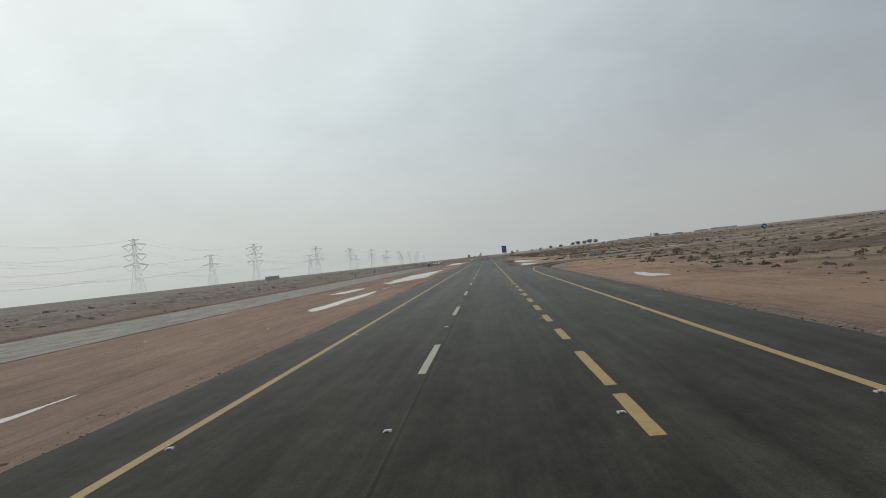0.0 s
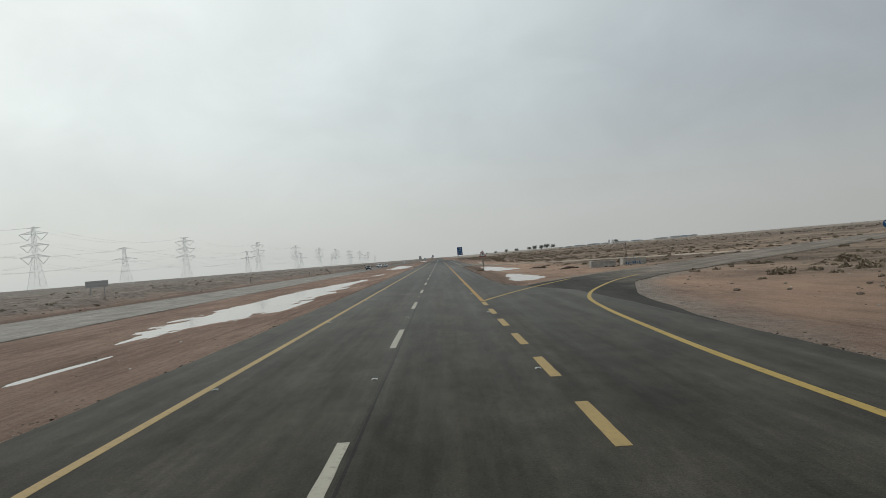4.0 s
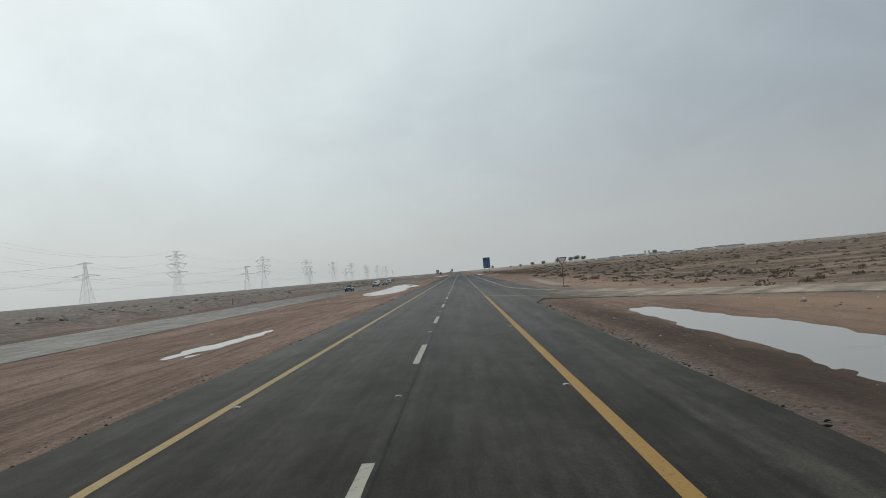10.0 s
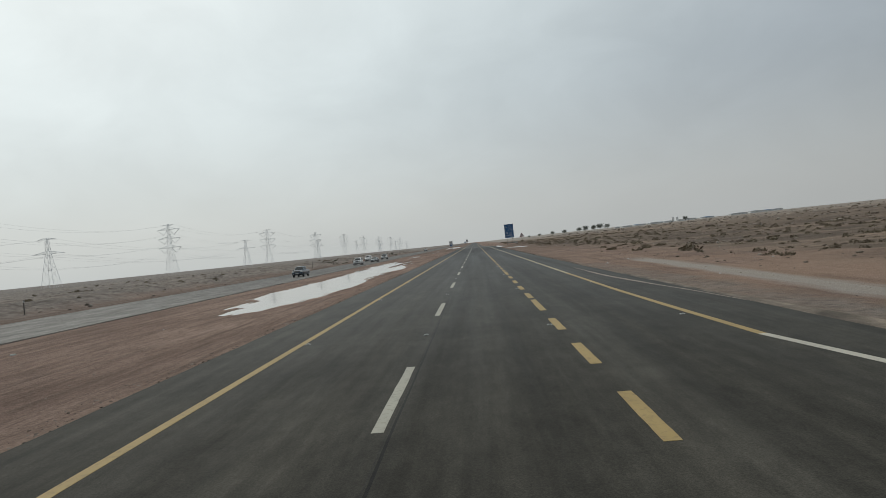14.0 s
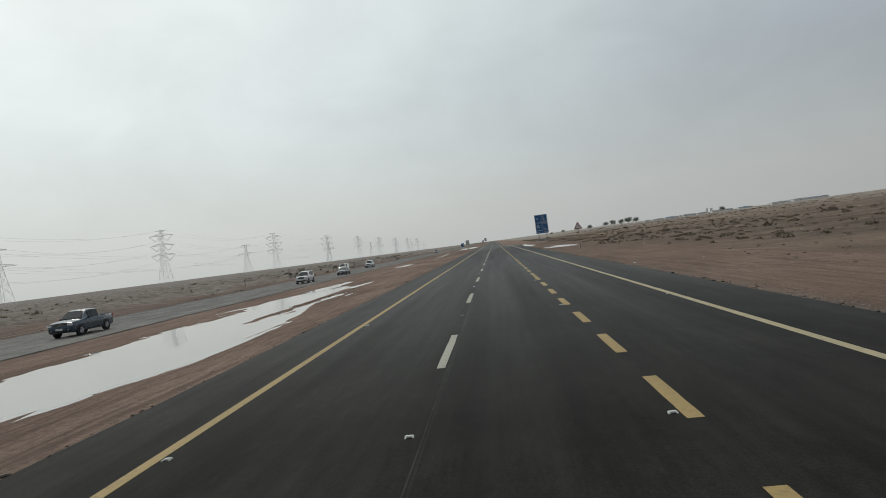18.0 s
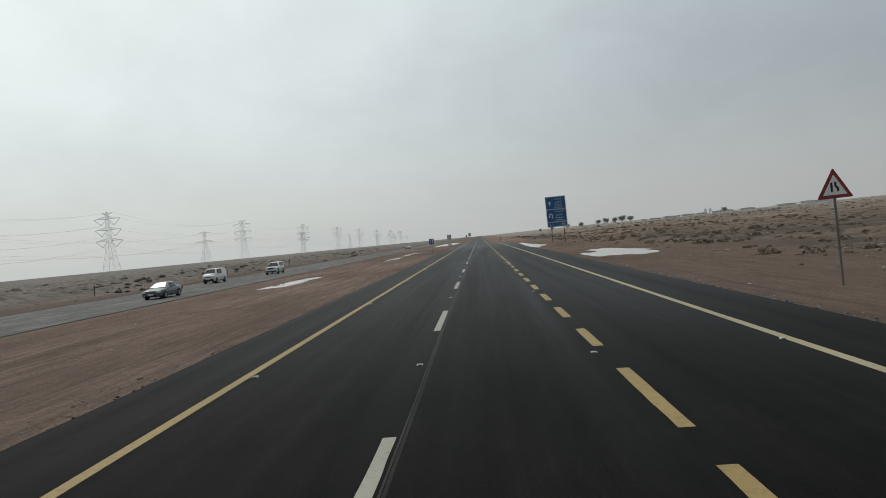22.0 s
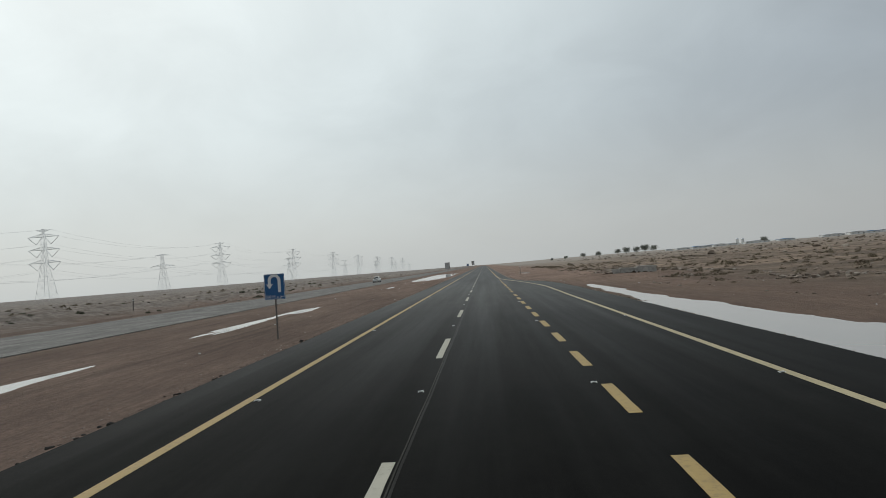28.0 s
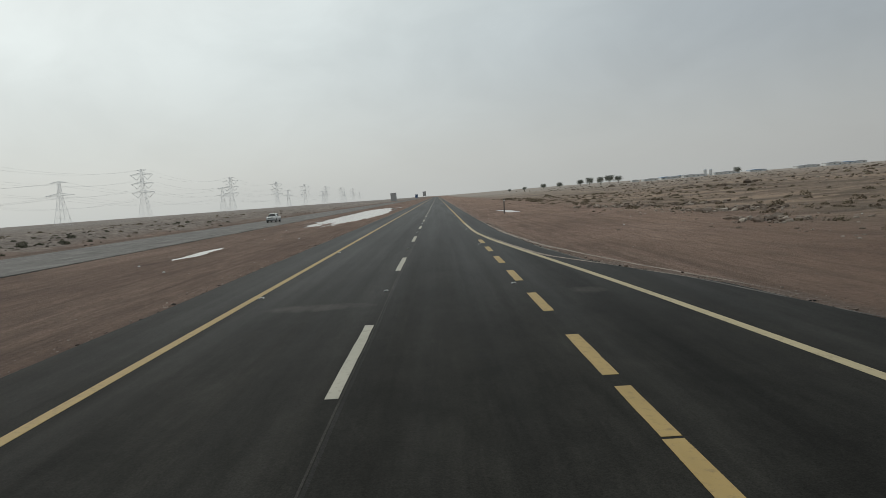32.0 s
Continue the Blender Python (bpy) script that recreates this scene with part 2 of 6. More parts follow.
LANES = ((3.55, 0.5, -0.28), (5.0, 0.4, 0.12), (0.95, 0.5, -0.12), (-0.75, 0.55, -0.14), (0.1, 0.35, 0.06), (-2.35, 0.5, -0.08), (-4.2, 0.5, -0.08), (-3.3, 0.4, 0.06), (-1.9, 0.3, 0.08))
ASPHALT = asphalt_material("asphalt", (0.0375, 0.0355, 0.0308), (0.064, 0.0595, 0.051), road_tints=True, lanes=LANES,
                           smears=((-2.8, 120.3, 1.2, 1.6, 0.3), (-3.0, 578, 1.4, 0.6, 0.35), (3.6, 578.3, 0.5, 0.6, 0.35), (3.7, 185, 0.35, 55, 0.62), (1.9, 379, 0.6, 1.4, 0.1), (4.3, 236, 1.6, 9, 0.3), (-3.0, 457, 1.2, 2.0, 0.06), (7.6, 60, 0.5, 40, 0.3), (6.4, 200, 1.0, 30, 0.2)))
SIDE_ASPHALT = asphalt_material("dusty_asphalt", (0.024, 0.0235, 0.0225), (0.052, 0.048, 0.043), 0.5, 0.7, 0.12, lanes=((7.5, 0.8, -0.2),), dusty_from=4.0, dust_tint=(0.48, 0.385, 0.3))
EXIT_ASPHALT = asphalt_material("exit_asphalt", (0.033, 0.0315, 0.0282), (0.06, 0.0555, 0.048), 0.5, 0.7, 0.12, dusty_from=11.0)
OLD_ASPHALT = asphalt_material("bleached_asphalt", (0.15, 0.143, 0.133), (0.215, 0.205, 0.19), 0.5, 0.85, 0.1, pale_start=(0.33, 0.305, 0.275))


def line_paint(name, colour, worn):
    m = material(name, colour, 0.6, spec=0.25)
    k = Nodes(m)
    wear = k.span(k.noise(9, 6, 0.7), 0.52, 0.72, 0, 0.75)
    dirt = k.span(k.noise(1.3, 4, 0.6, (1, 0.3, 1)), 0.35, 0.75, 0, 0.4)
    c = k.mix(dirt, colour, tuple(x * 0.6 for x in colour))
    k.colour(k.mix(wear, c, worn))
    k.bump(k.noise(60, 3), 0.3, 0.004)
    return m


PALE_LINE = line_paint("faded_road_paint", (0.47, 0.395, 0.235), (0.25, 0.2, 0.13))
CREAM_LINE = line_paint("cream_road_paint", (0.55, 0.51, 0.42), (0.28, 0.25, 0.2))
YELLOW = line_paint("yellow_road_paint", (0.41, 0.285, 0.105), (0.19, 0.14, 0.075))
FRESH_YELLOW = line_paint("bright_yellow_road_paint", (0.45, 0.31, 0.075), (0.2, 0.14, 0.06))
ORANGE = line_paint("amber_road_paint", (0.41, 0.235, 0.052), (0.18, 0.115, 0.045))
WHITE_LINE = line_paint("white_road_paint", (0.44, 0.415, 0.335), (0.2, 0.19, 0.155))


def soil_material():
    m = material("desert_soil", (0.2, 0.13, 0.1), 0.95, spec=0.15)
    k = Nodes(m)
    red = k.mix(k.span(k.noise(0.16, 6, 0.6, (1, 0.35, 1)), 0.36, 0.66), (0.34, 0.224, 0.174), (0.57, 0.395, 0.308))
    tracks = k.span(k.noise(1.0, 5, 0.6, (1.6, 0.06, 1)), 0.5, 0.66, 0, 0.5)
    red = k.mix(tracks, red, (0.12, 0.08, 0.062))
    lumps = k.span(k.noise(0.7, 6, 0.65, (1, 0.4, 1)), 0.5, 0.68, 0, 0.38)
    red = k.mix(lumps, red, (0.15, 0.1, 0.077))
    dried = k.span(k.noise(1.5, 7, 0.7, (1.3, 0.09, 1)), 0.55, 0.68, 0, 0.5)
    red = k.mix(dried, red, (0.37, 0.275, 0.215))
    grooves = k.span(k.noise(4.5, 7, 0.75, (1, 0.1, 1)), 0.42, 0.6)
    red = k.mix(k.sum("MULTIPLY", grooves, 0.42), red, (0.13, 0.09, 0.07))
    crumbs = k.span(k.noise(6.5, 9, 0.85), 0.46, 0.6)
    red = k.mix(k.sum("MULTIPLY", crumbs, 0.5), red, (0.08, 0.053, 0.04))
    pale = k.span(k.noise(9.0, 8, 0.85, (1, 0.8, 1)), 0.54, 0.66, 0, 0.45)
    red = k.mix(pale, red, (0.42, 0.32, 0.25))
    tan = k.sum("MULTIPLY", k.span(k.sum("ADD", k.axis("X"), k.sum("MULTIPLY", k.noise(0.12, 5, 0.6), 8)), 10, 15), k.span(k.axis("Y"), 215, 340, 0.9, 0.3))
    red = k.mix(k.sum("MULTIPLY", tan, k.span(k.noise(0.14, 6, 0.65, (1, 0.5, 1)), 0.35, 0.6)), red, (0.5, 0.335, 0.235))
    salt = k.span(k.noise(0.5, 6, 0.65, (1, 0.2, 1)), 0.62, 0.76, 0, 0.35)
    red = k.mix(salt, red, (0.38, 0.31, 0.26))
    scrub = k.mix(k.span(k.noise(0.09, 7, 0.65, (0.4, 1, 1)), 0.4, 0.6), (0.165, 0.127, 0.1), (0.42, 0.31, 0.226))
    scrub = k.mix(k.span(k.noise(0.5, 9, 0.75), 0.48, 0.66, 0, 0.6), scrub, (0.115, 0.089, 0.068))
    scrub = k.mix(k.span(k.noise(3.5, 8, 0.75), 0.54, 0.7, 0, 0.5), scrub, (0.36, 0.29, 0.23))
    clumps = k.sum("MULTIPLY", k.span(k.noise(0.16, 8, 0.7, (0.55, 1, 1), 0.6), 0.5, 0.62), k.span(k.noise(0.03, 3), 0.4, 0.55, 0.25, 0.85))
    scrub = k.mix(clumps, scrub, (0.12, 0.095, 0.07))
    scrub = k.mix(k.span(k.noise(1.4, 8, 0.8, (0.7, 1, 1)), 0.6, 0.72, 0, 0.5), scrub, (0.46, 0.39, 0.32))
    # dark gravelly fill between the slip roads
    fill = k.sum("MULTIPLY", k.span(k.sum("ADD", k.axis("X"), k.sum("MULTIPLY", k.sum("SUBTRACT", k.noise(0.5, 6, 0.7), 0.5), 5)), 6.4, 8.2, 0.55, 0), k.sum("MULTIPLY", k.span(k.axis("X"), 0, 2), k.sum("MULTIPLY", k.span(k.axis("Y"), 118, 126), k.span(k.axis("Y"), 222, 232, 1, 0))))
    red = k.mix(fill, red, k.mix(k.span(k.noise(7, 8, 0.8), 0.42, 0.62), (0.1, 0.07, 0.053), (0.3, 0.21, 0.16)))
    # a pale gravel track beside the merging lane
    track = k.sum("SUBTRACT", k.axis("X"), k.sum("MULTIPLY", k.sum("SUBTRACT", k.axis("Y"), 266), 0.035))
    track = k.sum("MULTIPLY", k.span(k.sum("ABSOLUTE", k.sum("SUBTRACT", k.sum("ADD", track, k.sum("MULTIPLY", k.sum("SUBTRACT", k.noise(0.9, 6, 0.7, (1, 0.15, 1)), 0.5), 1.6)), 12.2), 0), 0.5, 1.1, 1, 0), k.span(k.sum("ABSOLUTE", k.sum("SUBTRACT", k.axis("Y"), 282), 0), 18, 25, 0.95, 0))
    red = k.mix(track, red, (0.5, 0.44, 0.38))
    # a pale gravel crossing between the two pools of the right verge
    crossing = k.sum("SUBTRACT", k.sum("SUBTRACT", k.axis("Y"), 163.1), k.sum("MULTIPLY", k.axis("X"), 0.16))
    crossing = k.sum("ABSOLUTE", k.sum("ADD", crossing, k.sum("MULTIPLY", k.sum("SUBTRACT", k.noise(0.8, 6, 0.7), 0.5), 3.5)), 0)
    crossing = k.sum("MULTIPLY", k.span(crossing, 1.0, 2.6, 0.75, 0), k.sum("MULTIPLY", k.span(k.axis("X"), 6.8, 8.6), k.span(k.axis("X"), 20, 30, 1, 0)))
    red = k.mix(crossing, red, (0.42, 0.35, 0.285))
    # stony lip along the asphalt, and pale gravel along the slip roads
    to_road, to_slip = k.kept("to_road"), k.kept("to_slip")
    lip = k.sum("MULTIPLY", k.span(k.sum("ADD", to_road, k.sum("MULTIPLY", k.sum("SUBTRACT", k.noise(1.1, 6, 0.7, (1, 0.3, 1)), 0.5), 2.0)), 0.15, 0.85, 0.7, 0), k.sum("MULTIPLY", k.span(k.axis("X"), 0, 2), k.span(k.noise(0.08, 3, 0.5, (0, 1, 0)), 0.42, 0.55, 0.15, 1)))
    stony = k.mix(k.span(k.noise(8, 7, 0.8), 0.4, 0.62), (0.14, 0.115, 0.098), (0.46, 0.41, 0.36))
    red = k.mix(lip, red, stony)
    apron = k.span(k.sum("ADD", to_slip, k.sum("MULTIPLY", k.sum("SUBTRACT", k.noise(0.55, 7, 0.7), 0.5), 4.5)), 0.4, 2.4, 0.95, 0)
    red = k.mix(k.sum("MULTIPLY", apron, k.span(k.axis("X"), 7.5, 10)), red, k.mix(k.span(k.noise(2.2, 8, 0.75), 0.4, 0.64), (0.22, 0.19, 0.16), (0.44, 0.385, 0.33)))
    # the rough desert begins where the graded verge ends
    x = k.axis("X")
    edge = k.sum("MULTIPLY", k.sum("SUBTRACT", k.noise(0.06, 5, 0.6), 0.5), 14)
    right = k.span(k.sum("ADD", x, edge), 17, 27)
    left = k.span(k.sum("ADD", x, edge), -45, -52)
    far = k.sum("MAXIMUM", right, left)
    c = k.mix(far, red, scrub)
    # Far ground pales outwards: distance haze painted into the soil colour.
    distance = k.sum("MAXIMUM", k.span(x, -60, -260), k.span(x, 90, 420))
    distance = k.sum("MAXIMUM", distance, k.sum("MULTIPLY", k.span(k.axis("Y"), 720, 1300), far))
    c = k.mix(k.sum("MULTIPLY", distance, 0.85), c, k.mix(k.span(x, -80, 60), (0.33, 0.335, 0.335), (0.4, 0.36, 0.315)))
    c = k.mix(k.sum("MULTIPLY", k.span(k.axis("Y"), 45, 115, 0.45, 0), k.sum("MULTIPLY", k.span(x, -5, -7), k.span(k.noise(1.2, 6, 0.7, (1.4, 0.1, 1)), 0.3, 0.6, 0.5, 1))), c, (0.52, 0.365, 0.275))
    # darker ground further on: exposure and contrast put into the soil colour
    c = k.mix(k.sum("MULTIPLY", k.span(k.axis("Y"), 250, 400, 0, 0.48), k.sum("MULTIPLY", k.span(k.axis("Y"), 545, 600, 1, 0.3), k.span(x, -8, -4, 0.62, 1))), c, (0.095, 0.072, 0.056))
    c = k.mix(k.sum("MULTIPLY", k.span(k.axis("Y"), 470, 530, 0, 0.4), k.span(x, -5, -8)), c, (0.07, 0.052, 0.041))
    c = k.mix(k.sum("MULTIPLY", k.span(k.axis("Y"), 390, 450, 0, 0.2), k.sum("MULTIPLY", k.span(x, 3, 5), k.span(far, 0, 1, 1, 0))), c, (0.085, 0.06, 0.047))
    # greyer, stonier ground beyond the far carriageway
    c = k.mix(k.sum("MULTIPLY", k.span(k.sum("ADD", x, edge), -43, -49), 0.75), c, k.mix(k.span(k.noise(1.1, 8, 0.75, (0.6, 1, 1)), 0.42, 0.6), (0.165, 0.143, 0.126), (0.36, 0.318, 0.28)))
    shoulder = k.sum("MULTIPLY", k.span(x, -40, -40.6), k.span(k.sum("ADD", x, k.sum("MULTIPLY", k.sum("SUBTRACT", k.noise(0.5, 5, 0.6, (1, 0.05, 1)), 0.5), 5)), -45.5, -43, 0, 0.7))
    c = k.mix(shoulder, c, (0.13, 0.092, 0.074))
    # worn wheel tracks and pale strips that follow the far carriageway
    strips = k.sum("MULTIPLY", k.span(k.noise(0.5, 5, 0.6, (1, 0.012, 1)), 0.5, 0.66, 0, 0.6), k.span(x, -40, -43))
    c = k.mix(strips, c, k.mix(k.span(k.noise(0.25, 3, 0.5, (1, 0.01, 1)), 0.45, 0.55), (0.15, 0.108, 0.085), (0.36, 0.31, 0.265)))
    # wet ground round the pools, by the lie of the land
    h = k.kept("level")
    wet = k.sum("MULTIPLY", k.span(k.sum("ADD", h, k.sum("MULTIPLY", k.noise(1.2, 4), 0.05)), -0.085, -0.045, 1, 0), k.span(far, 0, 0.5, 1, 0))
    c = k.mix(k.sum("MULTIPLY", wet, 0.55), c, (0.062, 0.04, 0.03))
    # churned dark mud between the asphalt and the pool before the entry
    shift = k.sum("MULTIPLY", k.sum("SUBTRACT", k.noise(0.9, 6, 0.7, (1, 0.4, 1)), 0.5), 2.4)
    mud = k.sum("MULTIPLY", k.span(k.sum("ADD", x, shift), 5.5, 6.3), k.span(k.sum("ADD", x, shift), 7.2, 8.6, 1, 0))
    mud = k.sum("MULTIPLY", mud, k.sum("MULTIPLY", k.span(k.axis("Y"), 172, 184), k.span(k.axis("Y"), 208, 222, 1, 0)))
    c = k.mix(k.sum("MULTIPLY", mud, 0.7), c, (0.075, 0.057, 0.046))
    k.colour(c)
    k.roughness(k.span(wet, 0, 1, 0.95, 0.6))
    ruts = k.sum("MULTIPLY", k.noise(2.6, 7, 0.7, (1, 0.12, 1)), 1.1)
    k.bump(k.sum("ADD", k.sum("ADD", k.noise(2.2, 8, 0.7), ruts), k.sum("MULTIPLY", k.noise(14, 5, 0.75), 0.6)), 1.0, 0.17)
    return m


SOIL = soil_material()
WATER = material("pool_water", (0.36, 0.33, 0.3), 0.04, spec=0.6)
kw = Nodes(WATER)
kw.bump(kw.noise(2.0, 3, 0.5), 0.01, 0.01)
STEEL = material("galvanised_steel", (0.42, 0.43, 0.43), 0.55, 0.6)
# Pylon steel and cables: distance haze is painted into these pale colours.
PYLON_STEEL = material("hazed_galvanised_steel", (0.74, 0.76, 0.77), 0.7, 0.0)
CABLE = material("hazed_aluminium_cable", (0.66, 0.67, 0.68), 0.6, 0.0)


def plain(name, colour, rough=0.6, metal=0.0, vary=0.12, scale=6.0):
    """A material with a little dirt and wear over its colour."""
    m = material(name, colour, rough, metal)
    k = Nodes(m)
    c = k.mix(k.span(k.noise(scale, 5, 0.6), 0.3, 0.75), tuple(x * (1 - vary) for x in colour), tuple(min(1, x * (1 + vary)) for x in colour))
    c = k.mix(k.span(k.noise(scale * 4, 5, 0.7), 0.6, 0.8, 0, 0.3), c, tuple(0.5 * x + 0.06 for x in colour))
    k.colour(c)
    k.roughness(k.span(k.noise(scale * 2, 4), 0.3, 0.7, max(0.02, rough - 0.08), min(1, rough + 0.1)))
    return m


SIGN_RED = plain("sign_red_sheeting", (0.25, 0.03, 0.028), 0.45)
SIGN_WHITE = plain("sign_white_sheeting", (0.82, 0.82, 0.8), 0.45, 0, 0.08)
SIGN_BLACK = plain("sign_black_film", (0.012, 0.012, 0.013), 0.5)
SIGN_BLUE = plain("sign_blue_sheeting", (0.018, 0.115, 0.29), 0.45, 0, 0.1, 2.0)
PALE_BACK = plain("pale_board_back", (0.5, 0.5, 0.49), 0.6)
SIGN_BACK = plain("sign_aluminium_back", (0.3, 0.3, 0.3), 0.5, 0.6)
POST = plain("sign_post_steel", (0.2, 0.18, 0.16), 0.65, 0.3, 0.3, 9.0)
CONCRETE = plain("weathered_concrete", (0.47, 0.45, 0.41), 0.9, 0, 0.35, 2.5)
STONE = plain("limestone_rubble", (0.34, 0.28, 0.22), 0.95, 0, 0.35, 1.2)
SCRUB = plain("dry_scrub", (0.085, 0.075, 0.042), 0.95, 0, 0.45, 1.0)
STUD = plain("ceramic_road_stud", (0.62, 0.62, 0.6), 0.35, 0, 0.1, 20)
STUD_LENS = plain("dull_stud_reflector", (0.05, 0.045, 0.04), 0.3, 0, 0.2, 20)
TRUNK = plain("tree_bark", (0.12, 0.09, 0.065), 0.95)
# Leaf colour raised far above foliage, so that distant haze is painted in.
LEAF = plain("hazed_acacia_leaves", (0.29, 0.3, 0.26), 0.85, 0, 0.4, 0.7)
TAR = asphalt_material("tar_streak", (0.025, 0.0245, 0.023), (0.04, 0.0385, 0.035), 0.5, 0.6)
SEAM_EDGE = asphalt_material("dusty_seam_edge", (0.045, 0.043, 0.039), (0.075, 0.07, 0.062), 0.5, 0.7)
PALE_DUST = plain("pale_sandy_dust", (0.3, 0.245, 0.2), 0.95, 0, 0.35, 2.0)
DUST = plain("dried_mud_on_asphalt", (0.12, 0.108, 0.095), 0.9, 0, 0.5, 2.0)


# ---- building blocks ----
def link(name, bm, mat, parent=None, label="", smooth=False):
    me = bpy.data.meshes.new(name)
    bm.to_mesh(me)
    bm.free()
    if smooth:
        me.polygons.foreach_set("use_smooth", [True] * len(me.polygons))
    me.materials.append(mat)
    ob = new(name, me)
    if parent:
        ob.parent = parent
    if label:
        ob["label"] = label
    return ob


def part(name, bm, mat, parent, label="", smooth=False):
    return link(name, bm, mat, parent, label, smooth)


def array_mesh(name, verts, faces, mat, smooth=False):
    """A mesh from numpy arrays: n x 3 places and m x 4 (or m x 3) corners."""
    me = bpy.data.meshes.new(name)
    k = faces.shape[1]
    me.vertices.add(len(verts))
    me.vertices.foreach_set("co", np.ascontiguousarray(verts, dtype=np.float32).ravel())
    me.loops.add(faces.size)
    me.loops.foreach_set("vertex_index", np.ascontiguousarray(faces, dtype=np.int32).ravel())
    me.polygons.add(len(faces))
    me.polygons.foreach_set("loop_start", np.arange(0, faces.size, k, dtype=np.int32))
    me.polygons.foreach_set("use_smooth", np.full(len(faces), smooth, dtype=bool))
    me.update(calc_edges=True)
    me.materials.append(mat)
    return me


def box(bm, centre, size, turn=None, bevel=0.0):
    """Adds a box, bevelled if asked, to bm."""
    made = bmesh.ops.create_cube(bm, size=1.0)["verts"]
    m = Matrix.Translation(centre) @ (turn or Matrix()) @ Matrix.Diagonal((*size, 1))
    bmesh.ops.transform(bm, matrix=m, verts=made)
    if bevel:
        edges = list({e for v in made for e in v.link_edges})
        bmesh.ops.bevel(bm, geom=edges, offset=bevel, segments=2, affect="EDGES")


def beam(bm, a, b, r, sides=4, r2=None):
    """Adds a bar from a to b."""
    a, b = Vector(a), Vector(b)
    d = b - a
    turn = d.to_track_quat("Z", "Y").to_matrix().to_4x4()
    bmesh.ops.create_cone(bm, cap_ends=True, segments=sides, radius1=r, radius2=r if r2 is None else r2, depth=d.length,
                          matrix=Matrix.Translation((a + b) / 2) @ turn)


def plate(bm, outline, thick, y=0.0):
    """Adds an upright plate: outline in x and z, from y to y + thick."""
    front = [bm.verts.new((x, y, z)) for x, z in outline]
    back = [bm.verts.new((x, y + thick, z)) for x, z in outline]
    bm.faces.new(front)
    bm.faces.new(back[::-1])
    n = len(outline)
    for i in range(n):
        j = (i + 1) % n
        bm.faces.new((front[j], front[i], back[i], back[j]))
    bmesh.ops.recalc_face_normals(bm, faces=bm.faces)


def empty(name, m, label, category, group="", kind=""):
    ob = new(name)
    ob.matrix_world = m
    return tagged(ob, label, category, group, kind)


def smooth_noise(x, y, seed=0, octaves=4, cell=10.0):
    """Value noise over arrays of places, about -1 to 1."""
    total, weight, size = np.zeros(np.broadcast(x, y).shape), 0.0, cell
    for o in range(octaves):
        u, v = x / size + 17.3 * seed + 5.1 * o, y / size - 9.7 * seed + 3.3 * o
        i, j = np.floor(u), np.floor(v)
        fu, fv = u - i, v - j
        fu, fv = fu * fu * (3 - 2 * fu), fv * fv * (3 - 2 * fv)

        def corner(a, b):
            s = np.sin(a * 127.1 + b * 311.7 + seed * 74.7) * 43758.5453
            return s - np.floor(s)

        value = (corner(i, j) * (1 - fu) + corner(i + 1, j) * fu) * (1 - fv) + (corner(i, j + 1) * (1 - fu) + corner(i + 1, j + 1) * fu) * fv
        total, weight, size = total + (2 * value - 1) * 0.5 ** o, weight + 0.5 ** o, size / 2
    return total / weight


def step(x, a, b):
    t = np.clip((np.asarray(x, float) - a) / (b - a), 0, 1)
    return t * t * (3 - 2 * t)


def fall(x):
    """Height of the graded strip: the tilted carriageway, the sunken median and the lower far carriageway."""
    x = np.asarray(x, float)
    return np.where(x > -7.15, -SLOPE * np.minimum(x, 24), np.interp(x, [-26.0, -19.5, -10.2, -7.15], [-0.42, -0.16, -0.12, 7.15 * SLOPE]))


# ---- plan of the road ----
LEFT_EDGE, LEFT_LINE, LANE_LINE, RIGHT_LINE, OUTER_LINE = -7.15, -5.09, -1.45, 2.21, 5.85
FAR_LEFT, FAR_RIGHT = -40.3, -26.2          # edges of the opposite carriageway
EDGE_Y = [-200, 100, 112, 121, 122.5, 125, 134, 170, 222, 232, 246, 262, 300, 552, 566, 573, 578, 584, 591, 605, 640, 1800]
EDGE_X = [8.3, 8.4, 8.2, 6.1, 5.5, 5.0, 4.7, 4.8, 4.9, 7.0, 8.6, 8.3, 8.1, 8.2, 7.9, 7.45, 6.9, 5.2, 4.4, 3.85, 3.75, 3.9]


def right_edge(y):
    return np.interp(y, EDGE_Y, EDGE_X)


# side roads: left and right edges of the ribbons, (across, along)
EXIT_LEFT = [(3.0, 92), (4.5, 112), (6.0, 120.4), (7.0, 122.9), (8.3, 125.2), (11.0, 129.5), (15.1, 135.5), (22.8, 146), (37.7, 163.8), (62, 193), (110, 247)]
EXIT_RIGHT = [(8.2, 88), (9.8, 105), (13.4, 118), (17.5, 125), (25.9, 135), (40, 150), (68, 180), (116, 230)]
ENTRY_LEFT = [(4.0, 262), (4.4, 240), (5.0, 228), (7.8, 226), (12, 221.5), (20, 212), (31, 197), (48, 172)]
ENTRY_RIGHT = [(8.0, 300), (8.6, 270), (9.5, 251), (12.2, 239.5), (17.7, 226), (25, 218), (36, 204), (54, 179)]


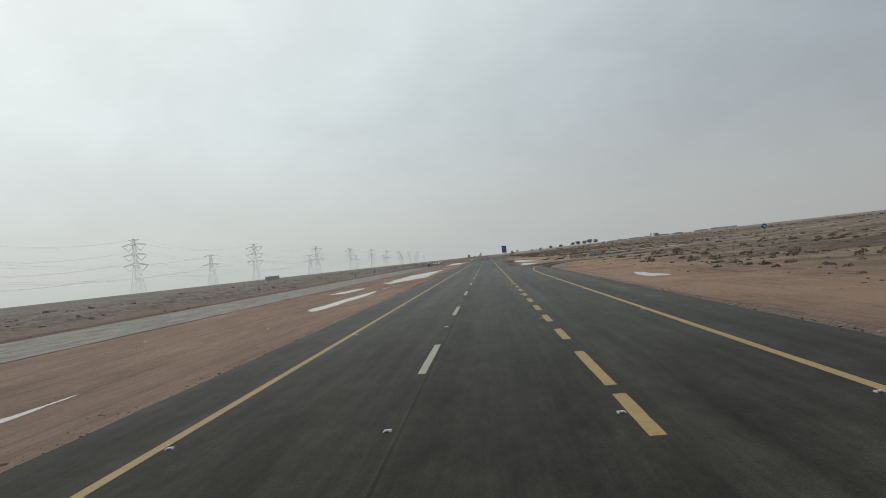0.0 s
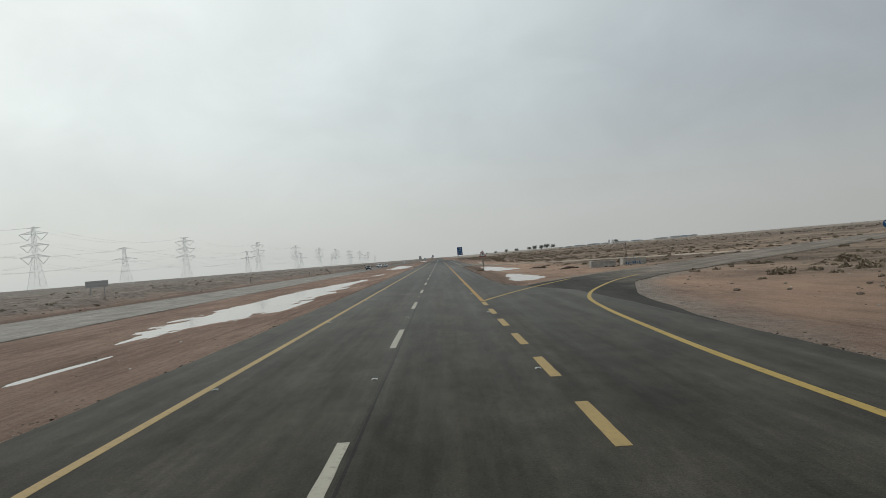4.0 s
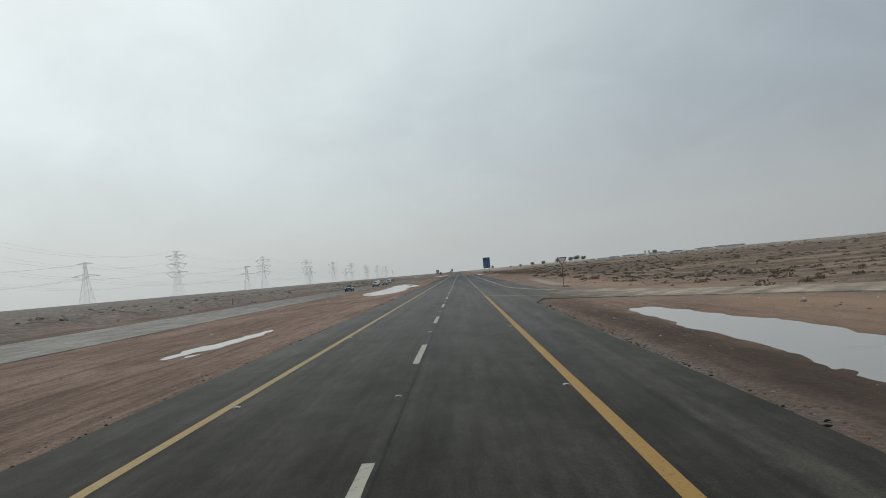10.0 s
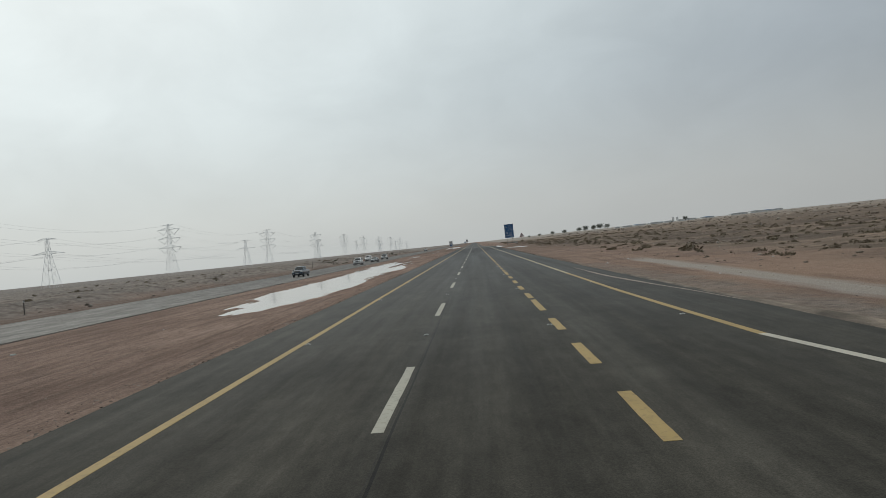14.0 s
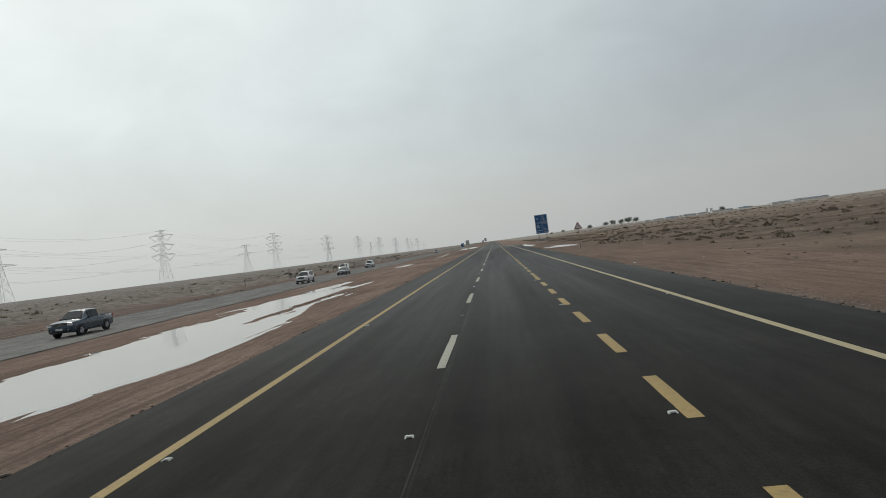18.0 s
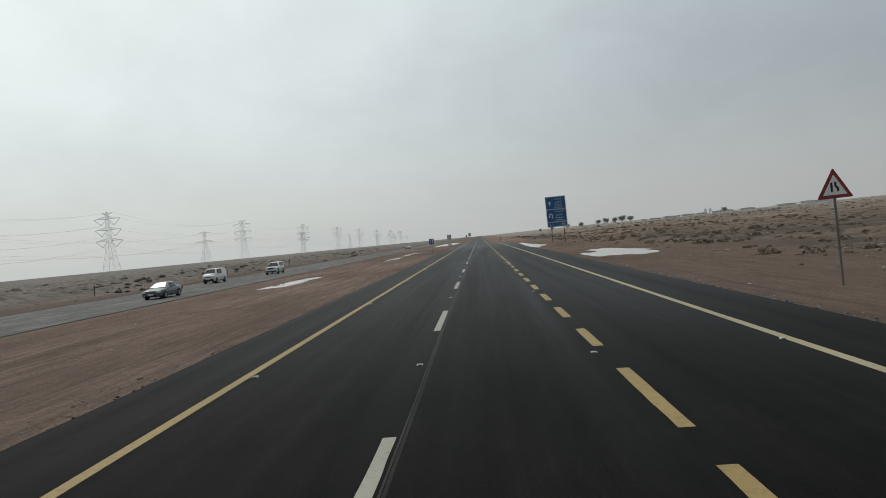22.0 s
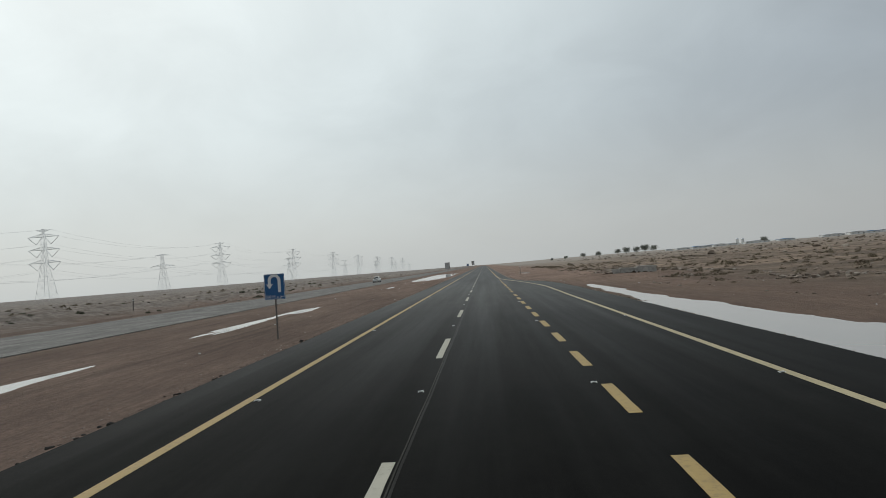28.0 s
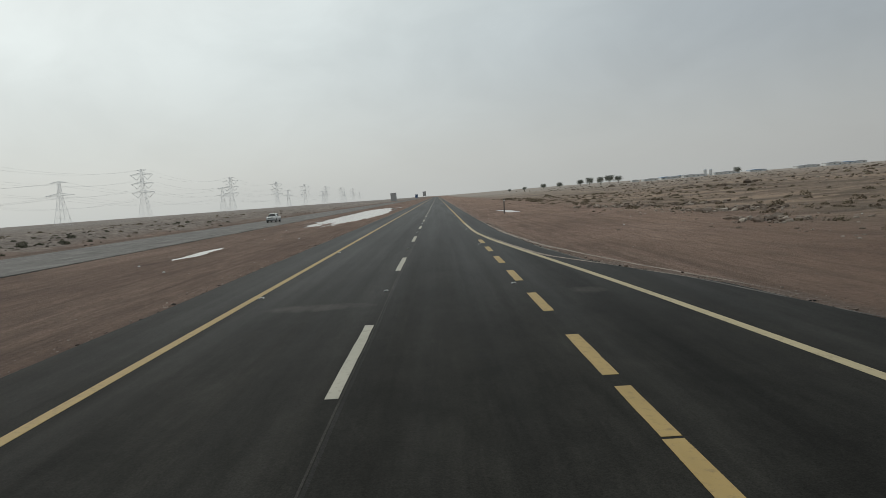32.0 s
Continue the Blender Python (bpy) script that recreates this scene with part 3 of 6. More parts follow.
def curve_through(points, n, soft=4):
    """n places evenly along a smooth line through the points."""
    p = np.array(points, float)
    s = np.concatenate([[0], np.cumsum(np.hypot(*np.diff(p, axis=0).T))])
    t = np.linspace(0, s[-1], n * 4)
    q = np.stack([np.interp(t, s, p[:, i]) for i in (0, 1)], 1)
    for _ in range(3):
        w = max(3, n // soft) | 1
        pad = np.pad(q, ((w // 2, w // 2), (0, 0)), mode="reflect", reflect_type="odd")
        q = np.stack([np.convolve(pad[:, i], np.ones(w) / w, mode="valid") for i in (0, 1)], 1)
    return q[np.linspace(0, len(q) - 1, n).astype(int)]


def ragged_edge(points, n, seed):
    c = curve_through(points, n, 14)
    k = np.arange(n) * 1.0
    return c + 0.28 * np.stack([smooth_noise(k, k * 0, seed, 3, 4.0), smooth_noise(k, k * 0 + 40, seed, 3, 4.0)], 1)


EXIT_EDGES = ragged_edge(EXIT_LEFT, 160, 41), ragged_edge(EXIT_RIGHT, 160, 42)
ENTRY_EDGES = ragged_edge(ENTRY_LEFT, 120, 43), ragged_edge(ENTRY_RIGHT, 120, 44)


def inside_ribbon(x, y, edges):
    """Distance inside a ribbon: above 0 within it, below 0 outside."""
    outline = np.concatenate([edges[0], edges[1][::-1]])
    within, best = np.zeros(x.shape, bool), np.full(x.shape, 1e9)
    for (ax, ay), (bx, by) in zip(outline, np.roll(outline, -1, axis=0)):
        dx, dy = bx - ax, by - ay
        t = np.clip(((x - ax) * dx + (y - ay) * dy) / (dx * dx + dy * dy + 1e-9), 0, 1)
        best = np.minimum(best, np.hypot(x - ax - t * dx, y - ay - t * dy))
        if ay != by:
            within ^= ((ay > y) != (by > y)) & (x < ax + (y - ay) * dx / dy)
    return np.where(within, best, -best)


# pools: across, along, half width, half length, depth of the basin
POOLS = [
    (-12.8, 62, 0.8, 15, 0.1), (-18.0, 88.5, 1.2, 7, 0.1), (-12.6, 84.5, 0.35, 3, 0.07), (-12.6, 94, 0.35, 4, 0.07), (-11.9, 16, 0.25, 3.5, 0.06),
    (-14.2, 136, 2.8, 30, 0.13), (-12.8, 166, 1.3, 20, 0.12), (-12.5, 213, 0.9, 7.5, 0.09), (-13.9, 304, 2.5, 18, 0.13), (-15.2, 325, 3.2, 30, 0.13),
    (-15.4, 349, 3.5, 26, 0.13), (-16.5, 374, 3.3, 15, 0.12), (-18.0, 391, 1.0, 8, 0.09), (-13.7, 382.5, 0.5, 6.5, 0.08), (-12.7, 364, 0.25, 11, 0.06), (-18.2, 452, 1.9, 9, 0.11), (-15.4, 511, 0.6, 6.5, 0.07),
    (-16.3, 541, 0.5, 12, 0.07), (-15.5, 534, 0.3, 5, 0.06), (-15.5, 549.5, 0.6, 5, 0.07), (-16.1, 608, 0.6, 5, 0.07), (-15.6, 712, 3.8, 66, 0.12), (-16.0, 505, 0.4, 5, 0.05),
    (8.9, 141.3, 1.9, 11, 0.12), (8.1, 135, 1.6, 5.5, 0.12), (9.4, 188, 2.1, 15.5, 0.13), (9.4, 203.5, 1.6, 9.5, 0.13), (5.6, 122.0, 0.4, 0.8, 0.06), (7.3, 161.3, 0.65, 0.7, 0.06),
    (13.0, 454.6, 2.6, 10.8, 0.1), (9.75, 513, 2.2, 17, 0.13), (9.0, 524, 0.95, 9, 0.12), (9.8, 536, 0.75, 14, 0.1), (10.0, 552, 0.6, 8, 0.09), (12.3, 54, 0.75, 4.5, 0.05), (9.0, 652, 1.0, 7, 0.08),
]
WATER_DROP = 0.075


def basin(x, y):
    """Depth of the pools' basins below the verge, with uneven shores."""
    wob_x, wob_y = smooth_noise(x, y * 0.45, 3, 4, 3.2), smooth_noise(x, y * 0.3, 4, 3, 6.0)
    wob_s = smooth_noise(x, y * 0.5, 5, 3, 0.9)
    dip = np.zeros(x.shape)
    for px, py, w, l, deep in POOLS:
        near = np.where(np.abs(y[:, 0] - py) < l * 1.5 + 3)[0]
        if not len(near):
            continue
        rows = slice(near[0], near[-1] + 1)
        along = (y[rows] - py) / l + 0.12 * wob_y[rows]
        lean = (0.1 if w > 1.5 else 0.25) * w * np.sin(2.6 * along + px)
        across = (x[rows] - px - lean) / (w * (1 - 0.25 * along)) + (0.14 if w > 1.5 else 0.28) * wob_x[rows] + 0.08 * wob_s[rows]
        r = np.sqrt(np.abs(across) ** 2.2 + np.abs(along) ** 3.0)
        dip[rows] = np.maximum(dip[rows], np.where(r < 1, 0.04 + deep * (1 - r), 0.04 * np.clip((1.5 - r) / 0.5, 0, 1)))
    return dip


def land(x, y):
    """Height of the desert."""
    z = fall(x)
    z = z + 4.2 * step(x, 45, 620) + 1.6 * step(x, 30, 160) * 0.5 - 0.35 * step(x, 17, 36)
    z = z + 0.85 * step(-x, 43, 66) + 2.0 * step(-x, 200, 900)
    rough_right, rough_left = step(x, 15, 30), step(-x, 42, 50)
    fine = smooth_noise(x, y, 1, 4, 5.0)
    broad = smooth_noise(x, y, 2, 4, 60.0)
    z = z + rough_right * (0.22 * fine + 0.55 * broad * step(x, 22, 70) + 0.3 * np.maximum(0, smooth_noise(x, y, 27, 3, 3.4) - 0.18))
    z = z + rough_left * (0.42 * fine + 0.35 * broad + 0.42 * np.exp(-((x + 52) / 4.2) ** 2) * (1 + fine) + 0.25 + 0.22 * smooth_noise(x, y * 0.7, 17, 4, 2.6))
    z = z + 0.5 * np.exp(-((x - 13.0) / 2.0) ** 2 - ((y - 501) / 5.0) ** 2)      # the low mound under the big sign
    z = z + 0.42 * np.exp(-(np.maximum(0, np.abs(x - 19.0) - 4.0) / 2.2) ** 2 - (np.maximum(0, np.abs(y - 578.0) - 4.0) / 4.0) ** 2)      # the bank under the broken barriers
    verge = 1 - np.maximum(rough_right, rough_left)
    z = z + verge * (0.035 * fine - 0.035 + 0.028 * smooth_noise(x * 3, y * 0.13, 6, 4, 4.0) + 0.02 * smooth_noise(x * 9, y * 0.25, 16, 3, 4.0))
    return z


def spread(dense_a, dense_b, pitch, reach_a, reach_b, grow=1.09):
    """Coordinates: even from dense_a to dense_b, then wider and wider to the reaches."""
    mid = list(np.arange(dense_a, dense_b, pitch))
    up, d = [dense_b], pitch
    while up[-1] < reach_b:
        d *= grow
        up.append(up[-1] + d)
    down, d = [dense_a], pitch
    while down[-1] > reach_a:
        d *= grow
        down.append(down[-1] - d)
    return np.array(down[:0:-1] + mid + up)


gx = spread(-70, 46, 0.5, -4500, 4500, 1.075)
gx = np.concatenate([gx[gx < -22.7], np.arange(-22.5, -6.4, 0.2), np.arange(-6.3, 3.4, 0.9), np.arange(3.5, 17.6, 0.2), gx[gx > 17.8]])
gy = spread(-4, 640, 0.45, -900, 4900, 1.06)
X, Y = np.meshgrid(gx, gy)
DIP = basin(X, Y)
Z = land(X, Y) - DIP + (0.032 * smooth_noise(X, Y * 0.28, 9, 4, 1.5) + 0.034 * smooth_noise(X, Y * 0.45, 19, 3, 0.75)) * step(DIP, 0.005, 0.04)
shoal = np.exp(-((X + 13.7) / 0.5) ** 2) * step(Y, 346, 352) * (1 - step(Y, 376, 380))
Z = Z + 0.07 * shoal * (0.7 + 0.9 * smooth_noise(X * 2.2, Y * 0.35, 29, 3, 1.0))
asphalt = np.minimum(X - LEFT_EDGE, right_edge(Y) - X)
in_view = (X > 0) & (X < 130) & (Y > 70) & (Y < 320)
side = np.full(X.shape, -99.0)
side[in_view] = np.maximum(inside_ribbon(X[in_view], Y[in_view], EXIT_EDGES), inside_ribbon(X[in_view], Y[in_view], ENTRY_EDGES))
asphalt = np.maximum(asphalt, side)
asphalt = np.maximum(asphalt, np.minimum(X - FAR_LEFT, FAR_RIGHT - X))
under = step(asphalt, 0.0, 0.4)
near_road = step(asphalt, -0.45, 0.0)
Z = Z * (1 - near_road) + (fall(X) - 0.035 + 0.02 * smooth_noise(X, Y, 8, 2, 1.5)) * near_road
Z = Z * (1 - under) + (fall(X) - 0.16) * under
wide = side > -12
Z = np.where(wide & (side <= 0), Z * step(-side, 0, 12) + (fall(X) - 0.05) * (1 - step(-side, 0, 12)), Z)
ny, nx = X.shape
idx = np.arange(ny * nx).reshape(ny, nx)
quads = np.stack([idx[:-1, :-1], idx[:-1, 1:], idx[1:, 1:], idx[1:, :-1]], -1).reshape(-1, 4)
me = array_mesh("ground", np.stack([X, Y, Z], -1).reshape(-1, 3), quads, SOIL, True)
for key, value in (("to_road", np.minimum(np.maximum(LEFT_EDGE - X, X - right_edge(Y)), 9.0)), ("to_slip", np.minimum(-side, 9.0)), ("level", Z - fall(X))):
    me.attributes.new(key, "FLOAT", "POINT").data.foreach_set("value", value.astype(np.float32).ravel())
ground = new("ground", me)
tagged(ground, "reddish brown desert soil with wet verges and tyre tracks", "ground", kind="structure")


def ground_z(x, y):
    """Height of the built ground at a place."""
    i = int(np.clip(np.searchsorted(gx, x) - 1, 0, nx - 2))
    j = int(np.clip(np.searchsorted(gy, y) - 1, 0, ny - 2))
    u, v = (x - gx[i]) / (gx[i + 1] - gx[i]), (y - gy[j]) / (gy[j + 1] - gy[j])
    return float((Z[j, i] * (1 - u) + Z[j, i + 1] * u) * (1 - v) + (Z[j + 1, i] * (1 - u) + Z[j + 1, i + 1] * u) * v)


def side_road(x, y):
    """How far inside a slip road a place lies."""
    i = int(np.clip(np.searchsorted(gx, x) - 1, 0, nx - 2))
    j = int(np.clip(np.searchsorted(gy, y) - 1, 0, ny - 2))
    return side[j, i]


def in_pool(x, y):
    i = int(np.clip(np.searchsorted(gx, x) - 1, 0, nx - 2))
    j = int(np.clip(np.searchsorted(gy, y) - 1, 0, ny - 2))
    return DIP[j, i] > 0.035


# one sheet of standing water for each pool; the uneven land shows through it
sheets = [p for p in POOLS if p[:2] not in ((9.75, 513), (9.0, 524), (9.8, 536), (10.0, 552))] + [(9.7, 530, 2.3, 35, 0.13)]
for level, (px, py, w, l, deep) in enumerate(sheets):
    bm = bmesh.new()
    n = 40
    ring = []
    for i in range(n):
        a = 2 * math.pi * i / n
        qx, qy = px + 1.75 * w * math.cos(a), py + 1.35 * l * math.sin(a)
        ring.append(bm.verts.new((qx, qy, float(fall(qx)) - WATER_DROP - 0.003 * (1 + level % 4))))
    bm.faces.new(ring)
    pool = link("puddle", bm, WATER)
    tagged(pool, "shallow pool of pale muddy rainwater on the verge", "puddle", "rain pools beside the road")


# ---- asphalt ----
def ribbon(name, left, right, mat, lift=0.0, across=8, height=fall):
    """A strip between two rows of places, with skirts down into the soil."""
    left, right = np.asarray(left, float), np.asarray(right, float)
    f = np.linspace(0, 1, across + 1)
    p = left[:, None, :] * (1 - f[None, :, None]) + right[:, None, :] * f[None, :, None]
    z = height(p[..., 0]) + lift
    v = np.concatenate([p, z[..., None]], -1)
    skirt_l, skirt_r = v[:, :1].copy(), v[:, -1:].copy()
    skirt_l[..., 2] -= 0.22
    skirt_r[..., 2] -= 0.22
    v = np.concatenate([skirt_l, v, skirt_r], 1)
    m, k = v.shape[:2]
    i = np.arange(m * k).reshape(m, k)
    q = np.stack([i[:-1, :-1], i[:-1, 1:], i[1:, 1:], i[1:, :-1]], -1).reshape(-1, 4)
    return new(name, array_mesh(name, v.reshape(-1, 3), q, mat))


ry = np.concatenate([np.arange(-200, 660, 1.0), np.arange(660, 1801, 20.0)])
ragged = 0.07 * smooth_noise(ry, ry * 0, 11, 4, 3.0)
ragged_2 = 0.07 * smooth_noise(ry, ry * 0 + 50, 12, 4, 3.0)
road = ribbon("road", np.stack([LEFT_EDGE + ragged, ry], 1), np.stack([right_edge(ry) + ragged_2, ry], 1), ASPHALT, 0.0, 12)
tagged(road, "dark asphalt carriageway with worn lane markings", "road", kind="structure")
exit_road = ribbon("exit_road", *EXIT_EDGES, EXIT_ASPHALT, -0.008)
tagged(exit_road, "dusty asphalt slip road turning off to a yard", "road", kind="structure")
entry_road = ribbon("entry_road", *ENTRY_EDGES, SIDE_ASPHALT, -0.012)
tagged(entry_road, "dusty asphalt slip road joining the highway", "road", kind="structure")
cy = np.concatenate([np.arange(-250, 700, 4.0), np.arange(700, 2200, 40.0)])
far_road = ribbon("opposite_carriageway", np.stack([FAR_LEFT + 0.15 * smooth_noise(cy, cy * 0, 13, 3, 12.0), cy], 1),
                  np.stack([FAR_RIGHT + 0.15 * smooth_noise(cy, cy * 0, 14, 3, 12.0), cy], 1), OLD_ASPHALT, 0.0, 4)
tagged(far_road, "pale grey bleached asphalt carriageway for oncoming traffic", "road", kind="structure")


# ---- markings ----
def stripe_mesh(name, width, length, mat, cuts=1):
    """A flat painted bar, 4 mm proud, lying on the fall of the road; its near end at the origin."""
    bm = bmesh.new()
    rows = []
    rng = random.Random(len(name) + cuts)
    for i in range(cuts + 1):
        j = 0.008 if 0 < i < cuts else 0.0
        rows.append([bm.verts.new((s * width / 2 + rng.uniform(-j, j), length * i / cuts, -SLOPE * s * width / 2 + h)) for s in (-1, 1) for h in (0.004, -0.01)])
    for a, b in zip(rows, rows[1:]):
        bm.faces.new((a[0], a[2], b[2], b[0]))
        bm.faces.new((a[1], a[0], b[0], b[1]))
        bm.faces.new((a[2], a[3], b[3], b[2]))
    for r in (rows[0], rows[-1]):
        bm.faces.new((r[0], r[1], r[3], r[2]))
    bmesh.ops.recalc_face_normals(bm, faces=bm.faces)
    me = bpy.data.meshes.new(name)
    bm.to_mesh(me)
    bm.free()
    me.materials.append(mat)
    return me


def lay(name, me, x, y, parent=None, label=""):
    ob = new(name, me)
    ob.location = (x, y, float(fall(x)))
    ob.parent = parent or road
    if label:
        ob["label"] = label
    return ob


dash = stripe_mesh("lane_dash", 0.18, 5.0, WHITE_LINE, 10)
for i in range(-4, 100):
    lay("lane_dash", dash, LANE_LINE, 0.30 + 15 * i)
short_dash = stripe_mesh("turn_lane_dash", 0.22, 2.65, YELLOW, 6)
for y in [8.95 + 5.02 * i for i in range(-8, 20)] + [254.0 + 5.07 * i for i in range(-2, 58)] + [550.4 + 5.06 * i for i in range(10)]:
    lay("turn_lane_dash", short_dash, RIGHT_LINE, y)
patch_dash = stripe_mesh("repainted_dash", 0.21, 1.8, YELLOW, 5)
for y in (12.35, 63.0, 271.7, 297.0, 358.3, 382.9, 394.9, 444.4, 458.6, 493.7, 568.3):
    lay("repainted_dash", patch_dash, RIGHT_LINE + 0.01, y)


def long_line(name, points, width, mat, n, label):
    c = curve_through(points, n) if len(points) > 2 else np.stack([np.interp(np.linspace(0, 1, n), [0, 1], [points[0][k], points[1][k]]) for k in (0, 1)], 1)
    t = np.gradient(c, axis=0)
    t /= np.hypot(*t.T)[:, None]
    side_way = np.stack([t[:, 1], -t[:, 0]], 1) * width / 2
    w = 1 + 0.05 * smooth_noise(np.arange(n) * 1.0, np.zeros(n), 21, 2, 4.0)[:, None]
    ob = ribbon(name, c - side_way * w, c + side_way * w, mat, 0.004, 1)
    ob.parent = road
    ob["label"] = label
    return ob


long_line("edge_line", [(LEFT_LINE, -150), (LEFT_LINE, 1500)], 0.2, YELLOW, 500, "yellow left edge line")
long_line("edge_line", [(RIGHT_LINE, 107.5), (RIGHT_LINE, 164.2)], 0.23, ORANGE, 60, "yellow right edge line")
long_line("edge_line", [(RIGHT_LINE, 168.3), (RIGHT_LINE, 241.2)], 0.23, ORANGE, 70, "yellow right edge line")
for y in (165.0, 166.6):
    lay("gap_dash", stripe_mesh("gap_dash", 0.22, 0.9, YELLOW, 2), RIGHT_LINE, y)
long_line("outer_line", [(5.85, -150), (5.85, 70)], 0.2, YELLOW, 200, "yellow line beside the exit lane")
long_line("outer_line", [(5.85, 70), (5.95, 86), (6.5, 97), (7.2, 104.5), (8.7, 110.4), (10.2, 114.4), (12.55, 120.4), (16.4, 127.6)], 0.2, FRESH_YELLOW, 120, "yellow line round the exit")
long_line("gore_line", [(2.3, 107.7), (2.95, 109.7), (3.81, 112.0), (4.86, 114.8), (7.35, 120.7), (10.75, 127.8)], 0.19, FRESH_YELLOW, 40, "yellow gore line")
long_line("merge_line", [(2.25, 241.3), (4.1, 237.2), (6.6, 231.4), (9.2, 226.5)], 0.2, YELLOW, 40, "yellow merge line")
long_line("outer_line", [(15.0, 227.5), (12.6, 231), (9.6, 240.5), (7.9, 248.5), (7.4, 251), (6.1, 261)], 0.2, CREAM_LINE, 60, "faded pale line round the entry")
long_line("outer_line", [(6.1, 261), (5.95, 267), (5.82, 275), (5.8, 290)], 0.2, YELLOW, 60, "yellow line beside the merging lane")
long_line("outer_line", [(5.8, 290), (5.8, 540)], 0.2, PALE_LINE, 250, "yellow outer line of the merging lane")
long_line("outer_line", [(5.8, 540), (5.9, 560), (5.4, 569), (5.05, 574), (4.55, 580), (3.8, 587.5), (2.8, 598), (2.35, 606), (2.25, 620)], 0.2, PALE_LINE, 100, "yellow line closing the merging lane")
long_line("edge_line", [(2.25, 620), (2.2, 1500)], 0.2, YELLOW, 300, "yellow right edge line")
# the joint between the two lanes: a wandering tar band with a dusty ridge beside it
sy = np.arange(-60, 700, 1.0)
sx = -1.27 + 0.06 * smooth_noise(sy, sy * 0, 51, 3, 22.0) + 0.02 * smooth_noise(sy, sy * 0, 52, 2, 3.0)
for name, shift, half, lift_up, mat, label in (("tar_seam", 0.0, 0.022, 0.002, TAR, "dark tar band along the joint of the lanes"), ("seam_ridge", -0.05, 0.013, 0.0025, SEAM_EDGE, "dusty pale ridge beside the tar band")):
    swell = half * (1 + 0.45 * smooth_noise(sy, sy * 0 + 70, 53, 3, 6.0))
    ob = ribbon(name, np.stack([sx + shift - swell, sy], 1), np.stack([sx + shift + swell, sy], 1), mat, lift_up, 1)
    ob.parent = road
    ob["label"] = label

bm = bmesh.new()
box(bm, (0, 0.02, 0.006), (0.125, 0.07, 0.03), None, 0.008)
for side_x in (-0.052, 0.052):
    box(bm, (side_x, -0.035, 0.003), (0.024, 0.06, 0.02), None, 0.005)
stud_mesh = bpy.data.meshes.new("road_stud")
bm.to_mesh(stud_mesh)
bm.free()
stud_mesh.materials.append(STUD)
bm = bmesh.new()
box(bm, (0, -0.03, 0.004), (0.08, 0.05, 0.012), None, 0.003)
lens_mesh = bpy.data.meshes.new("reflector")
bm.to_mesh(lens_mesh)
bm.free()
lens_mesh.materials.append(STUD_LENS)
for i in range(-2, 46):
    y = 10.3 + 15 * i
    for x in (-1.49, 2.0, -4.88) + ((5.68,) if y < 85 or 262 < y < 560 else ()):
        stud = lay("road_stud", stud_mesh, x, y)
        lens = new("reflector", lens_mesh)
        lens.parent = stud
        stud.rotation_euler.z = radians(5 * math.sin(3.7 * y + x))


# ---- road signs ----
def rounded(points, r, n=5):
    """An outline with its corners rounded."""
    out = []
    k = len(points)
    for i in range(k):
        p, a, b = Vector(points[i]), Vector(points[i - 1]), Vector(points[(i + 1) % k])
        u, v = (a - p).normalized() * r, (b - p).normalized() * r
        for j in range(n + 1):
            t = j / n
            q = (p + u) * (1 - t) ** 2 + p * 2 * t * (1 - t) + (p + v) * t * t
            out.append((q.x, q.y))
    return out


def triangle(side_length, z, down=False):
    h = side_length * 0.84
    return [(-side_length / 2, z + h), (side_length / 2, z + h), (0, z)][::-1] if down else [(-side_length / 2, z), (side_length / 2, z), (0, z + h)]


def shrink(points, f, centre):
    return [((x - centre[0]) * f + centre[0], (z - centre[1]) * f + centre[1]) for x, z in points]


def sign_post(thing, top, x=0.0, r=0.038):
    bm = bmesh.new()
    beam(bm, (x, 0.05, -0.5), (x, 0.05, top), r, 12)
    bmesh.ops.create_cone(bm, cap_ends=True, segments=12, radius1=r * 1.1, radius2=r * 0.5, depth=0.03, matrix=Matrix.Translation((x, 0.05, top + 0.015)))
    return part("post", bm, POST, thing)


def clamps(thing, heights, x=0.0):
    for z in heights:
        bm = bmesh.new()
        box(bm, (x, 0.045, z), (0.13, 0.1, 0.045), None, 0.006)
        part("clamp", bm, SIGN_BACK, thing)


def stand(x, y, turn=0.0, lean=0.0):
    return pose(x, y, ground_z(x, y), 0, lean, turn)


def symbol(thing, name, outline, mat, y, label=""):
    bm = bmesh.new()
    plate(bm, outline, 0.004, y)
    return part(name, bm, mat, thing, label)


def triangle_sign(name, x, y, side_length, under, down, label, turn=0.0, lean=0.0, draw=None):
    thing = empty(name, stand(x, y, turn, lean), label, "road sign")
    h = side_length * 0.84
    outer = triangle(side_length, under, down)
    centre = (0, under + (h * 2 / 3 if down else h / 3))
    sign_post(thing, under + h * 0.9)
    clamps(thing, (under + h * 0.2, under + h * 0.55))
    bm = bmesh.new()
    plate(bm, rounded(outer, 0.07), 0.012, -0.012)
    board = part("panel", bm, SIGN_RED, thing, "red rimmed panel")
    bm = bmesh.new()
    plate(bm, rounded(shrink(outer, 0.97, centre), 0.07), 0.004, 0.001)
    part("back_plate", bm, SIGN_BACK, board)
    bm = bmesh.new()
    plate(bm, rounded(shrink(outer, 0.74 if down else 0.67, centre), 0.03), 0.004, -0.017)
    part("face", bm, SIGN_WHITE, board, "white face")
    if draw:
        draw(board, centre, side_length)
    return thing


